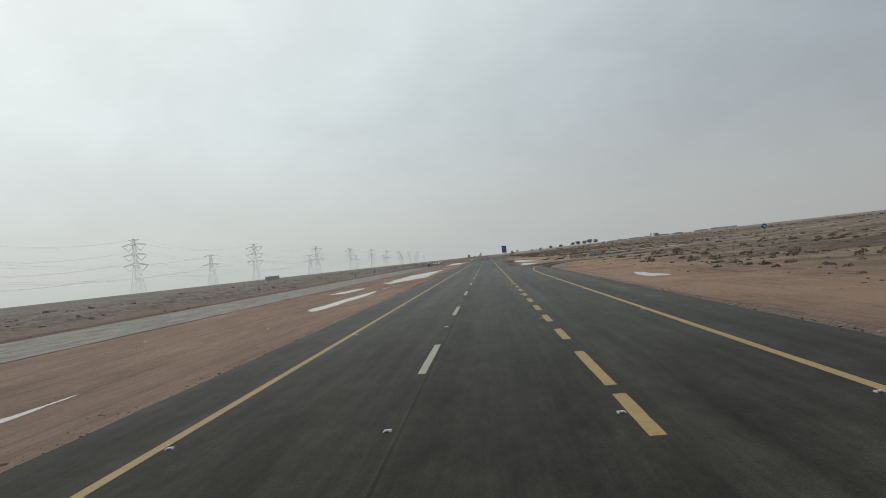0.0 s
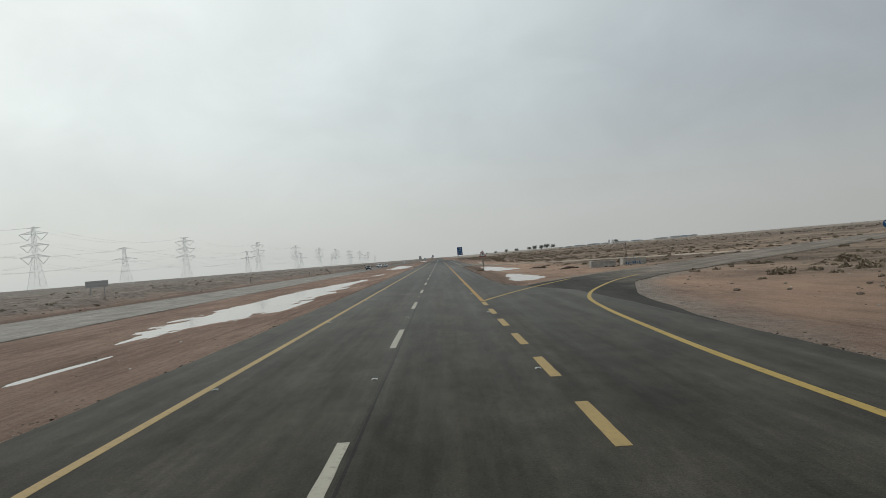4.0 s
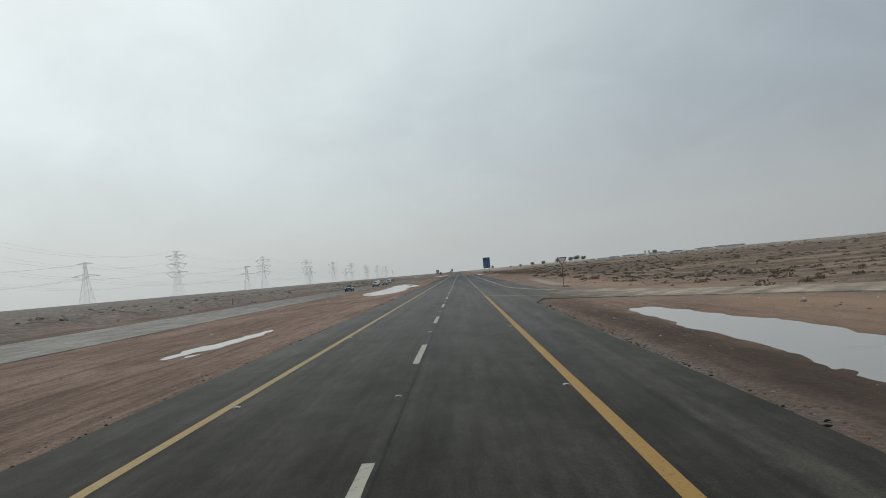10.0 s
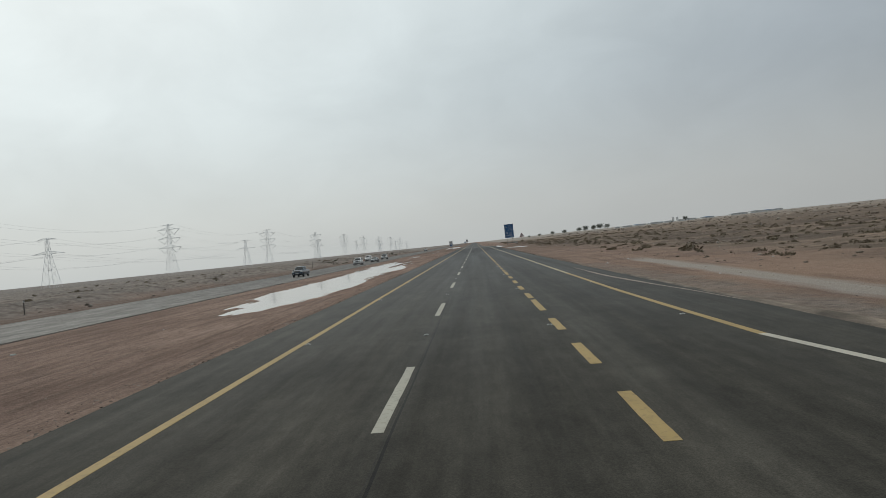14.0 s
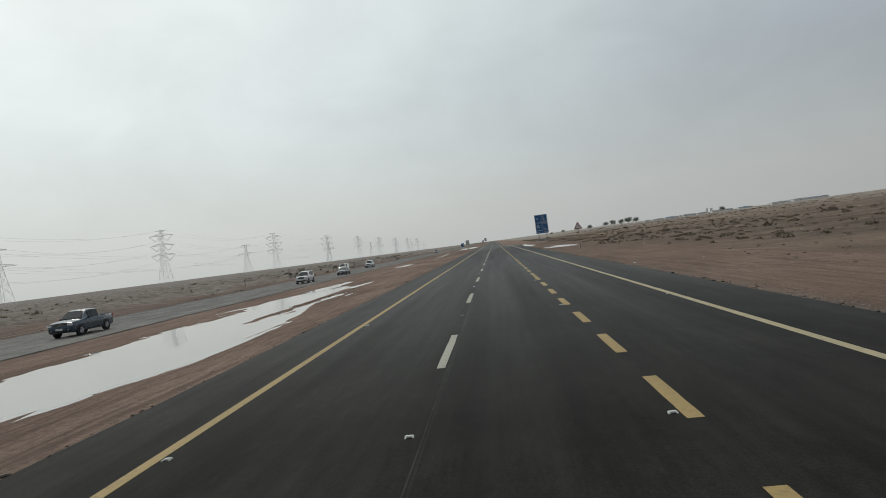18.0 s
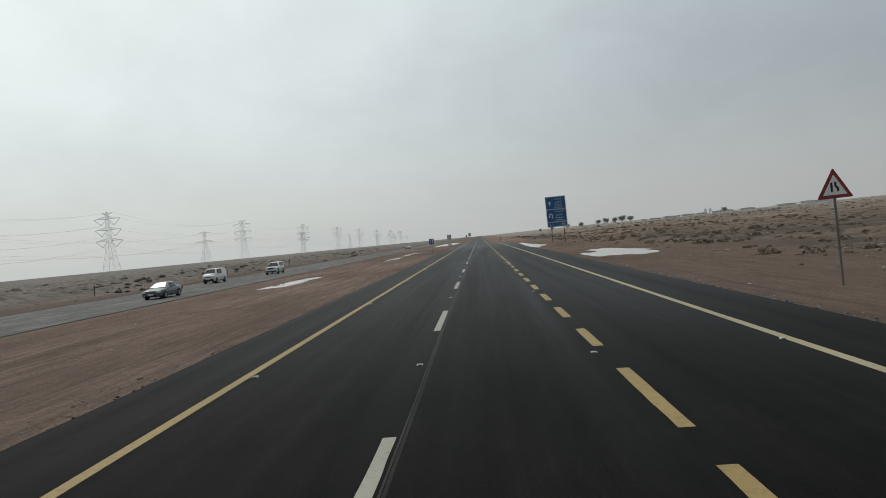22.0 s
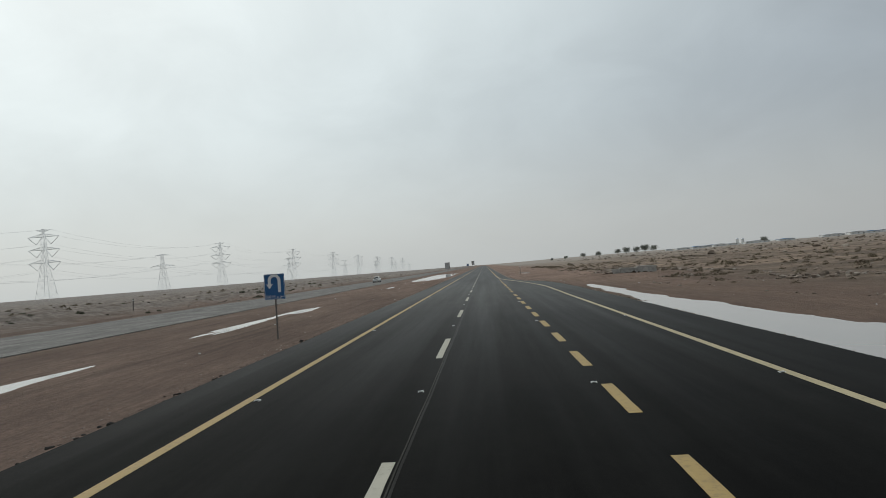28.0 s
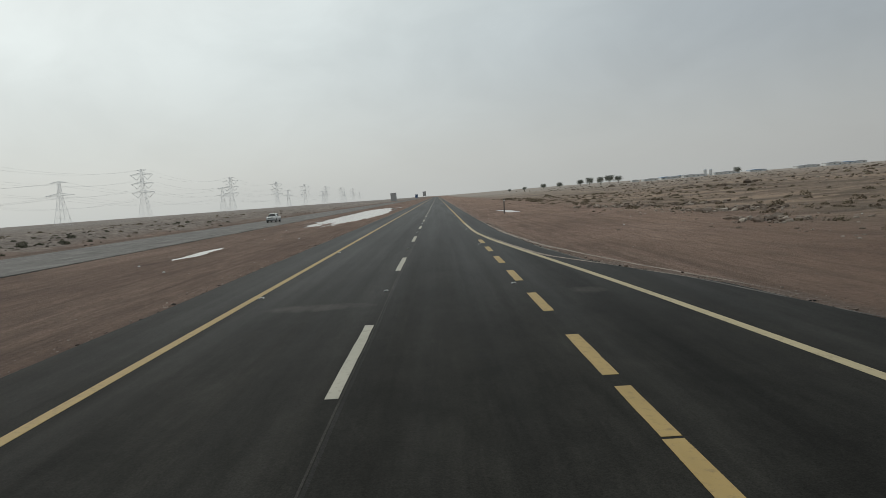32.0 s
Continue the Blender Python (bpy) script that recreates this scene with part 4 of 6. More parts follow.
def merge_arrow(thing, c, s):
    x, z = c[0], c[1] - 0.11 * s
    symbol(thing, "arrow", [(x - 0.035 * s, z), (x + 0.035 * s, z), (x + 0.035 * s, z + 0.2 * s), (x + 0.1 * s, z + 0.2 * s), (x, z + 0.35 * s), (x - 0.1 * s, z + 0.2 * s), (x - 0.035 * s, z + 0.2 * s)], SIGN_BLACK, -0.022)
    symbol(thing, "side_arm", [(x + 0.035 * s, z + 0.13 * s), (x + 0.125 * s, z + 0.05 * s), (x + 0.155 * s, z + 0.08 * s), (x + 0.035 * s, z + 0.19 * s)], SIGN_BLACK, -0.0225)


def narrow_bars(thing, c, s):
    x, z = c[0], c[1] - 0.1 * s
    symbol(thing, "bar", [(x - 0.11 * s, z), (x - 0.05 * s, z), (x - 0.05 * s, z + 0.26 * s), (x - 0.11 * s, z + 0.26 * s)], SIGN_BLACK, -0.022)
    symbol(thing, "bent_bar", [(x + 0.06 * s, z), (x + 0.12 * s, z), (x + 0.12 * s, z + 0.09 * s), (x + 0.06 * s, z + 0.17 * s), (x + 0.06 * s, z + 0.27 * s),
                               (x, z + 0.27 * s), (x, z + 0.15 * s), (x + 0.06 * s, z + 0.07 * s)], SIGN_BLACK, -0.022)


triangle_sign("warning_sign", 6.7, 175.5, 1.16, 2.2, False, "red and white merging traffic warning triangle on a steel post", 0, -0.6, merge_arrow)
triangle_sign("warning_sign", 11.3, 408.9, 1.15, 2.78, False, "red and white road narrows warning triangle on a steel post", 2, -0.8, narrow_bars)
triangle_sign("give_way_sign", 11.3, 252.0, 1.16, 2.26, True, "red rimmed white give way triangle on a steel post", 0, 0.6)


def mesh_text(thing, name, body, x, z, size, mat, y=-0.02, centred=True, squeeze=1.0):
    cu = bpy.data.curves.new(name, "FONT")
    cu.body, cu.size, cu.extrude = body, size, 0.002
    cu.align_x = "CENTER" if centred else "LEFT"
    ob = bpy.data.objects.new(name, cu)
    me = bpy.data.meshes.new_from_object(ob)
    me.transform(Matrix.Translation((x, y, z)) @ Matrix.Rotation(radians(90), 4, "X") @ Matrix.Diagonal((squeeze, 1, 1, 1)))
    bpy.data.objects.remove(ob)
    whole = bmesh.new()
    whole.from_mesh(me)
    bpy.data.meshes.remove(me)
    bmesh.ops.remove_doubles(whole, verts=whole.verts, dist=1e-5)
    left = set(whole.faces)
    made = []
    while left:
        todo, island = [left.pop()], []
        while todo:
            f = todo.pop()
            island.append(f)
            for e in f.edges:
                for g in e.link_faces:
                    if g in left:
                        left.remove(g)
                        todo.append(g)
        one, seen = bmesh.new(), {}
        for f in island:
            for v in f.verts:
                if v not in seen:
                    seen[v] = one.verts.new(v.co)
            one.faces.new([seen[v] for v in f.verts])
        made.append(part(name, one, mat, thing))
    whole.free()
    return made


def frame_bars(thing, name, w, z0, z1, t, mat, y):
    """A rounded border line just inside a rectangle."""
    bm = bmesh.new()
    outer, inner = rounded([(-w / 2, z0), (w / 2, z0), (w / 2, z1), (-w / 2, z1)], 0.14, 6), rounded([(-w / 2 + t, z0 + t), (w / 2 - t, z0 + t), (w / 2 - t, z1 - t), (-w / 2 + t, z1 - t)], 0.11, 6)
    vo = [bm.verts.new((a, y, b)) for a, b in outer]
    vi = [bm.verts.new((a, y, b)) for a, b in inner]
    k = len(vo)
    for i in range(k):
        bm.faces.new((vo[i], vo[(i + 1) % k], vi[(i + 1) % k], vi[i]))
    made = bmesh.ops.extrude_face_region(bm, geom=list(bm.faces))["geom"]
    bmesh.ops.translate(bm, vec=(0, 0.004, 0), verts=[v for v in made if isinstance(v, bmesh.types.BMVert)])
    bmesh.ops.recalc_face_normals(bm, faces=bm.faces)
    return part(name, bm, mat, thing)


def up_arrow(x, z, s):
    return [(x - 0.06 * s, z), (x + 0.06 * s, z), (x + 0.06 * s, z + 0.6 * s), (x + 0.28 * s, z + 0.42 * s), (x + 0.28 * s, z + 0.58 * s), (x, z + 0.95 * s), (x - 0.28 * s, z + 0.58 * s), (x - 0.28 * s, z + 0.42 * s), (x - 0.06 * s, z + 0.6 * s)]


def u_turn(x, z, s, thick):
    """Outline of an arrow that goes up on the right, turns over and comes down on the left."""
    r, out = 0.3 * s, []
    right, left, top = x + r, x - r, z + 0.72 * s
    out += [(right - thick / 2, z), (right + thick / 2, z)]
    out += [(x + (r + thick / 2) * math.cos(a), top + (r + thick / 2) * math.sin(a)) for a in np.linspace(0, math.pi, 13)]
    out += [(left - thick / 2, z + 0.5 * s), (left - thick * 1.15, z + 0.5 * s), (left, z + 0.22 * s), (left + thick * 1.15, z + 0.5 * s), (left + thick / 2, z + 0.5 * s)]
    out += [(x + (r - thick / 2) * math.cos(a), top + (r - thick / 2) * math.sin(a)) for a in np.linspace(math.pi, 0, 13)]
    return out


def blue_panel(thing, w, z0, z1, name="panel", posts=(0.0,)):
    bm = bmesh.new()
    plate(bm, rounded([(-w / 2, z0), (w / 2, z0), (w / 2, z1), (-w / 2, z1)], 0.05, 3), 0.015, -0.015)
    board = part(name, bm, SIGN_BLUE, thing)
    bm = bmesh.new()
    plate(bm, [(-w / 2 + 0.02, z0 + 0.02), (w / 2 - 0.02, z0 + 0.02), (w / 2 - 0.02, z1 - 0.02), (-w / 2 + 0.02, z1 - 0.02)], 0.006, 0.001)
    part("back_plate", bm, SIGN_BACK, board)
    return board


def direction_sign():
    thing = empty("direction_sign", stand(13.05, 501, 0, -0.4) @ Matrix.Scale(0.82, 4), "large blue highway direction sign in Arabic and English on two posts", "road sign")
    base, w, h = 3.0, 4.05, 6.15
    for x in (-1.25, 1.25):
        bm = bmesh.new()
        box(bm, (x, 0.1, (base + h) / 2 - 0.35), (0.16, 0.14, base + h + 0.4), None, 0.01)
        part("post", bm, POST, thing, "dull steel post")
    for z in (base + 0.6, base + 2.6, base + 4.8):
        bm = bmesh.new()
        box(bm, (0, 0.03, z), (w * 0.92, 0.03, 0.07))
        part("rail", bm, STEEL, thing)
    board = blue_panel(thing, w, base, base + h)
    z1, z2 = base + 1.0, base + 3.55
    frame_bars(board, "rim", w + 0.03, base - 0.015, base + h + 0.015, 0.06, SIGN_WHITE, -0.018)
    frame_bars(board, "border", w - 0.12, base + 0.06, z1 - 0.03, 0.05, SIGN_WHITE, -0.02)
    frame_bars(board, "border", w - 0.12, z1 + 0.03, z2 - 0.03, 0.05, SIGN_WHITE, -0.02)
    frame_bars(board, "border", w - 0.12, z2 + 0.03, base + h - 0.06, 0.05, SIGN_WHITE, -0.02)
    for body, x, z, size in (("\uFEBA\uFEF3\uFEAE\uFEA7", 0.55, z2 + 2.0, 0.52), ("\uFEBD\uFE8E\uFEF3\uFEAE\uFEDF\uFE8D", 0.55, z2 + 1.3, 0.52), ("KHURAIS", 0.55, z2 + 0.74, 0.34), ("AR RIYADH", 0.55, z2 + 0.26, 0.34),
                             ("\uFE80\uFE8E\u0640\u0640\uFEB4\uFEA3\uFEF7\uFE8D", 0.6, z1 + 2.0, 0.52), ("\uFEE1\uFE8E\uFEE3\uFEAA\uFEDF\uFE8D", 0.55, z1 + 1.28, 0.52), ("AL AHSAA", 0.6, z1 + 0.74, 0.34), ("DAMMAM", 0.6, z1 + 0.26, 0.34),
                             ("\uFEE1 500", 1.05, base + 0.32, 0.55), ("500 M", -1.2, base + 0.34, 0.34)):
        mesh_text(board, "letter", body, x, z, size, SIGN_WHITE)
    symbol(board, "arrow", up_arrow(-1.2, z2 + 0.8, 0.92), SIGN_WHITE, -0.02, "white ahead arrow")
    symbol(board, "turn_arrow", u_turn(-1.15, z1 + 0.72, 0.95, 0.17), SIGN_WHITE, -0.02, "white U-turn arrow")


direction_sign()


def turn_sign(x, y, s=1.0, label="small blue U-turn sign on a single post in the median"):
    thing = empty("turn_sign", stand(x, y, 0, 0.6), label, "road sign")
    sign_post(thing, 2.7 * s)
    clamps(thing, (1.95 * s, 2.55 * s))
    board = blue_panel(thing, 0.9 * s, 1.72 * s, 2.82 * s)
    frame_bars(board, "border", 0.87 * s, 1.735 * s, 2.805 * s, 0.012, SIGN_WHITE, -0.02)
    symbol(board, "turn_arrow", u_turn(-0.0, 2.02 * s, 0.72 * s, 0.13 * s), SIGN_WHITE, -0.02, "white U-turn arrow")
    mesh_text(board, "letter", "500 M", -0.2 * s, 1.78 * s, 0.17 * s, SIGN_WHITE)
    mesh_text(board, "letter", "\uFEE1 \u0665\u0660\u0660", 0.24 * s, 1.78 * s, 0.17 * s, SIGN_WHITE)
    return thing


turn_sign(-9.57, 522.0, 1.045)


def round_sign(x, y):
    thing = empty("round_sign", stand(x, y, -14), "round blue traffic sign with a white arrow, in scrub", "road sign")
    sign_post(thing, 3.0)
    bm = bmesh.new()
    plate(bm, [(0.62 * math.cos(a), 2.55 + 0.62 * math.sin(a)) for a in np.linspace(0, 2 * math.pi, 33)[:-1]], 0.012, -0.012)
    board = part("panel", bm, SIGN_BLUE, thing)
    bm = bmesh.new()
    plate(bm, [(-0.35, 2.82), (-0.22, 2.95), (0.16, 2.57), (0.3, 2.71), (0.34, 2.27), (-0.1, 2.31), (0.04, 2.44)], 0.004, -0.017)
    part("arrow", bm, SIGN_WHITE, board, "white slanting arrow")


round_sign(70.2, 177.5)


def far_board(x, y, w, h, base, label):
    """The back or edge of a sign board on two legs."""
    thing = empty("sign_board", stand(x, y, 0), label, "road sign")
    for sx in (-0.3, 0.3):
        bm = bmesh.new()
        box(bm, (sx * w, 0.06, base / 2 + h / 2 - 0.2), (0.1, 0.1, base + h), None, 0.01)
        part("post", bm, STEEL, thing)
    bm = bmesh.new()
    plate(bm, rounded([(-w / 2, base), (w / 2, base), (w / 2, base + h), (-w / 2, base + h)], 0.05, 3), 0.03, -0.03)
    board = part("panel", bm, PALE_BACK, thing, "pale bare panel")
    for z in (base + 0.25 * h, base + 0.75 * h):
        bm = bmesh.new()
        box(bm, (0, -0.05, z), (w * 0.94, 0.03, 0.06))
        part("rail", bm, STEEL, board)


far_board(-62.0, 195, 4.2, 1.2, 1.5, "bare grey back of a low sign board beyond the far carriageway")
far_board(-25.0, 960, 3.4, 4.6, 1.6, "bare grey back of a tall sign board beside the far carriageway")
far_board(-10.0, 1120, 2.6, 3.6, 3.0, "bare grey back of a distant sign board in the median")
turn_sign(-8.8, 860, 1.3, "distant blue U-turn sign on a single post in the median")


def marker_post(x, y, h, lean, label, mat=POST):
    thing = empty("marker_post", stand(x, y, 20 * lean, lean), label, "post")
    bm = bmesh.new()
    box(bm, (0, 0, h / 2 - 0.2), (0.11, 0.11, h + 0.4), None, 0.012)
    part("shaft", bm, mat, thing)
    bm = bmesh.new()
    box(bm, (0, -0.004, h - 0.18), (0.125, 0.12, 0.12), None, 0.006)
    part("reflector_band", bm, SIGN_WHITE, thing)


marker_post(7.6, 640, 1.7, 2, "dark marker post beside a pool on the verge")
marker_post(38.5, 212, 3.4, 1, "thin bare pole standing in the desert")
for y in (40, 132, 236, 318, 436, 470, 505, 548, 585, 640):
    marker_post(-46.5 - 0.5 * math.sin(y), y + 7 * math.sin(y * 3.1), 1.5, 3 * math.sin(y * 1.7), "short dark marker post along the far carriageway")


# ---- power lines ----
def lattice(bm, levels, r):
    """A four-legged braced tower: levels of (height, half width)."""
    for (z0, w0), (z1, w1) in zip(levels, levels[1:]):
        for sx, sy in ((1, 1), (1, -1), (-1, -1), (-1, 1)):
            beam(bm, (sx * w0, sy * w0, z0), (sx * w1, sy * w1, z1), r)
        corners = [(1, 1), (1, -1), (-1, -1), (-1, 1)]
        for (ax, ay), (bx, by) in zip(corners, corners[1:] + corners[:1]):
            beam(bm, (ax * w0, ay * w0, z0), (bx * w1, by * w1, z1), r * 0.55)
            beam(bm, (bx * w0, by * w0, z0), (ax * w1, ay * w1, z1), r * 0.55)
            beam(bm, (ax * w1, ay * w1, z1), (bx * w1, by * w1, z1), r * 0.5)


def crossarm(bm, side, z, half, reach, drop, r):
    """A tapering arm that points sideways."""
    tip = (side * reach, 0, z)
    for y in (-half, half):
        beam(bm, (side * half, y, z), tip, r * 0.8)
        beam(bm, (side * half, y, z + drop), tip, r * 0.7)
    for f in (0.25, 0.5, 0.75):
        x = side * (half + (reach - half) * f)
        for y in (-half * (1 - f), half * (1 - f)):
            beam(bm, (x, y, z), (x, y, z + drop * (1 - f)), r * 0.45)
            beam(bm, (x, y, z), (side * (half + (reach - half) * (f - 0.25)), y, z + drop * (1.25 - f)), r * 0.45)


BIG_ARMS = ((50.6, 13.0, 1.2), (40.2, 13.0, 1.5), (29.8, 13.2, 1.9))      # height, reach, half width of the mast
BIG_DROP = 6.0
HANG = 0.42                                                              # how far out along the arm the conductors hang


def big_pylon():
    thing = empty("power_pylon", Matrix(), "tall grey lattice transmission pylon with six crossarms", "pylon", "pylons of the high line")
    bm = bmesh.new()
    lattice(bm, [(-3, 6.3), (6, 5.2), (13, 4.2), (19, 3.3), (24, 2.6), (29.8, 1.9), (35, 1.7), (40.2, 1.5), (45.4, 1.35), (50.6, 1.2), (54, 1.0), (57, 0.7)], 0.1)
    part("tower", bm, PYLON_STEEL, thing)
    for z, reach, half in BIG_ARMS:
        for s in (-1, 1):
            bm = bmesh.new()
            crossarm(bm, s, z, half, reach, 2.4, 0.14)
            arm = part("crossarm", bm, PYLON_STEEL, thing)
            bm = bmesh.new()
            low = (s * (half + (reach - half) * HANG), 0, z - BIG_DROP)
            beam(bm, (s * reach, 0, z), low, 0.2, 6)
            beam(bm, (s * half, 0, z - 0.2), low, 0.2, 6)
            part("insulator_string", bm, CABLE, arm)
    for s in (-1, 1):
        bm = bmesh.new()
        crossarm(bm, s, 56.2, 0.8, 6.2, -1.6, 0.1)
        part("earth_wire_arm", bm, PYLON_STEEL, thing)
    return thing


def small_pylon():
    thing = empty("power_pylon", Matrix(), "smaller grey lattice pylon with one wide crossarm", "pylon", "pylons of the low line")
    bm = bmesh.new()
    lattice(bm, [(-2, 4.8), (6, 3.7), (12, 2.8), (17.5, 2.0), (22, 1.4), (26, 1.15), (30, 0.95), (33.5, 0.7)], 0.09)
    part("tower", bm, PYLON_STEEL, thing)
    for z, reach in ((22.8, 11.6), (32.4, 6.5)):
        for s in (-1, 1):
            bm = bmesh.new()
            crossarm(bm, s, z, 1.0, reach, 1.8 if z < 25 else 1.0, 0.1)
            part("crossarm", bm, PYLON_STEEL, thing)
    return thing


BIG_XS = [-362, -357, -349, -341, -342, -346, -350, -350, -350, -350]
BIG_X, SMALL_X = -349.0, -281.0
BIG_Y = [338, 681, 1020, 1368, 1715, 2060, 2400, 2750, 3100, 3450]
SMALL_Y = [295, 687, 1079, 1470, 1870, 2270, 2670, 3070]
big = big_pylon()
big.matrix_world = pose(BIG_XS[0], BIG_Y[0], ground_z(BIG_X, BIG_Y[0]) + 0.5)
for x, y in zip(BIG_XS[1:], BIG_Y[1:]):
    copy_thing(big, pose(x, y, ground_z(x, y) + 0.5))
small = small_pylon()
small.matrix_world = pose(SMALL_X, SMALL_Y[0], ground_z(SMALL_X, SMALL_Y[0]) - 0.5)
for y in SMALL_Y[1:]:
    copy_thing(small, pose(SMALL_X, y, ground_z(SMALL_X, y) - 0.5))


def power_line(name, xs, ys, base, points, sag, r, label):
    """Sagging conductors along a row of pylons: each its own cable."""
    thing = empty(name, Matrix(), label, "power line")
    for dx, z in points:
        cu = bpy.data.curves.new("conductor", "CURVE")
        cu.dimensions, cu.bevel_depth, cu.bevel_resolution = "3D", r, 0
        n = 24
        sp = cu.splines.new("POLY")
        pts = []
        for a, b, xa, xb in zip([ys[0] - 343] + ys, ys, [xs[0]] + xs, xs):
            za, zb = ground_z(xa, a) + base + z, ground_z(xb, b) + base + z
            pts += [(xa + (xb - xa) * i / n + dx, a + (b - a) * i / n, za + (zb - za) * i / n - 4 * sag * (i / n) * (1 - i / n)) for i in range(n)]
        sp.points.add(len(pts) - 1)
        for p, q in zip(sp.points, pts):
            p.co = (*q, 1)
        tmp = bpy.data.objects.new("conductor", cu)
        me = bpy.data.meshes.new_from_object(tmp)
        bpy.data.objects.remove(tmp)
        me.materials.clear()
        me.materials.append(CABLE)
        ob = new("conductor", me)
        ob.parent = thing


power_line("power_line", BIG_XS, BIG_Y, 0.5, [(s * (half + (reach - half) * HANG), z - BIG_DROP) for z, reach, half in BIG_ARMS for s in (-1, 1)] + [(-6.2, 56.2), (6.2, 56.2)], 10.0, 0.042,
           "sagging grey conductors of the high power line")
power_line("power_line", [SMALL_X] * len(SMALL_Y), SMALL_Y, -0.5, [(-11.4, 21.6), (0.0, 21.4), (11.4, 21.6), (-6.3, 32.0), (6.3, 32.0)], 8.0, 0.034, "sagging grey conductors of the low power line")


# ---- oncoming vehicles, at rest on the far carriageway ----
def car_paint(name, colour):
    m = plain(name, colour, 0.28, 0.0, 0.05, 3.0)
    m.node_tree.nodes["Principled BSDF"].inputs["Coat Weight"].default_value = 0.6
    return m


PAINT_WHITE = car_paint("white_car_paint", (0.68, 0.68, 0.66))
PAINT_GREY = car_paint("grey_green_car_paint", (0.07, 0.092, 0.1))
PAINT_BLUE = car_paint("dark_blue_car_paint", (0.02, 0.045, 0.075))
CAR_GLASS = material("tinted_car_glass", (0.012, 0.015, 0.016), 0.04, spec=0.45)
TYRE = plain("tyre_rubber", (0.012, 0.012, 0.012), 0.85)
RIM = plain("alloy_rim", (0.32, 0.32, 0.33), 0.35, 0.8)
TRIM = plain("black_plastic_trim", (0.02, 0.02, 0.021), 0.6)
CHROME = material("chrome_trim", (0.6, 0.6, 0.6), 0.15, 1.0)
LAMP = plain("headlamp_lens", (0.7, 0.7, 0.68), 0.1)
TAIL = plain("tail_lamp_red", (0.25, 0.01, 0.01), 0.2)


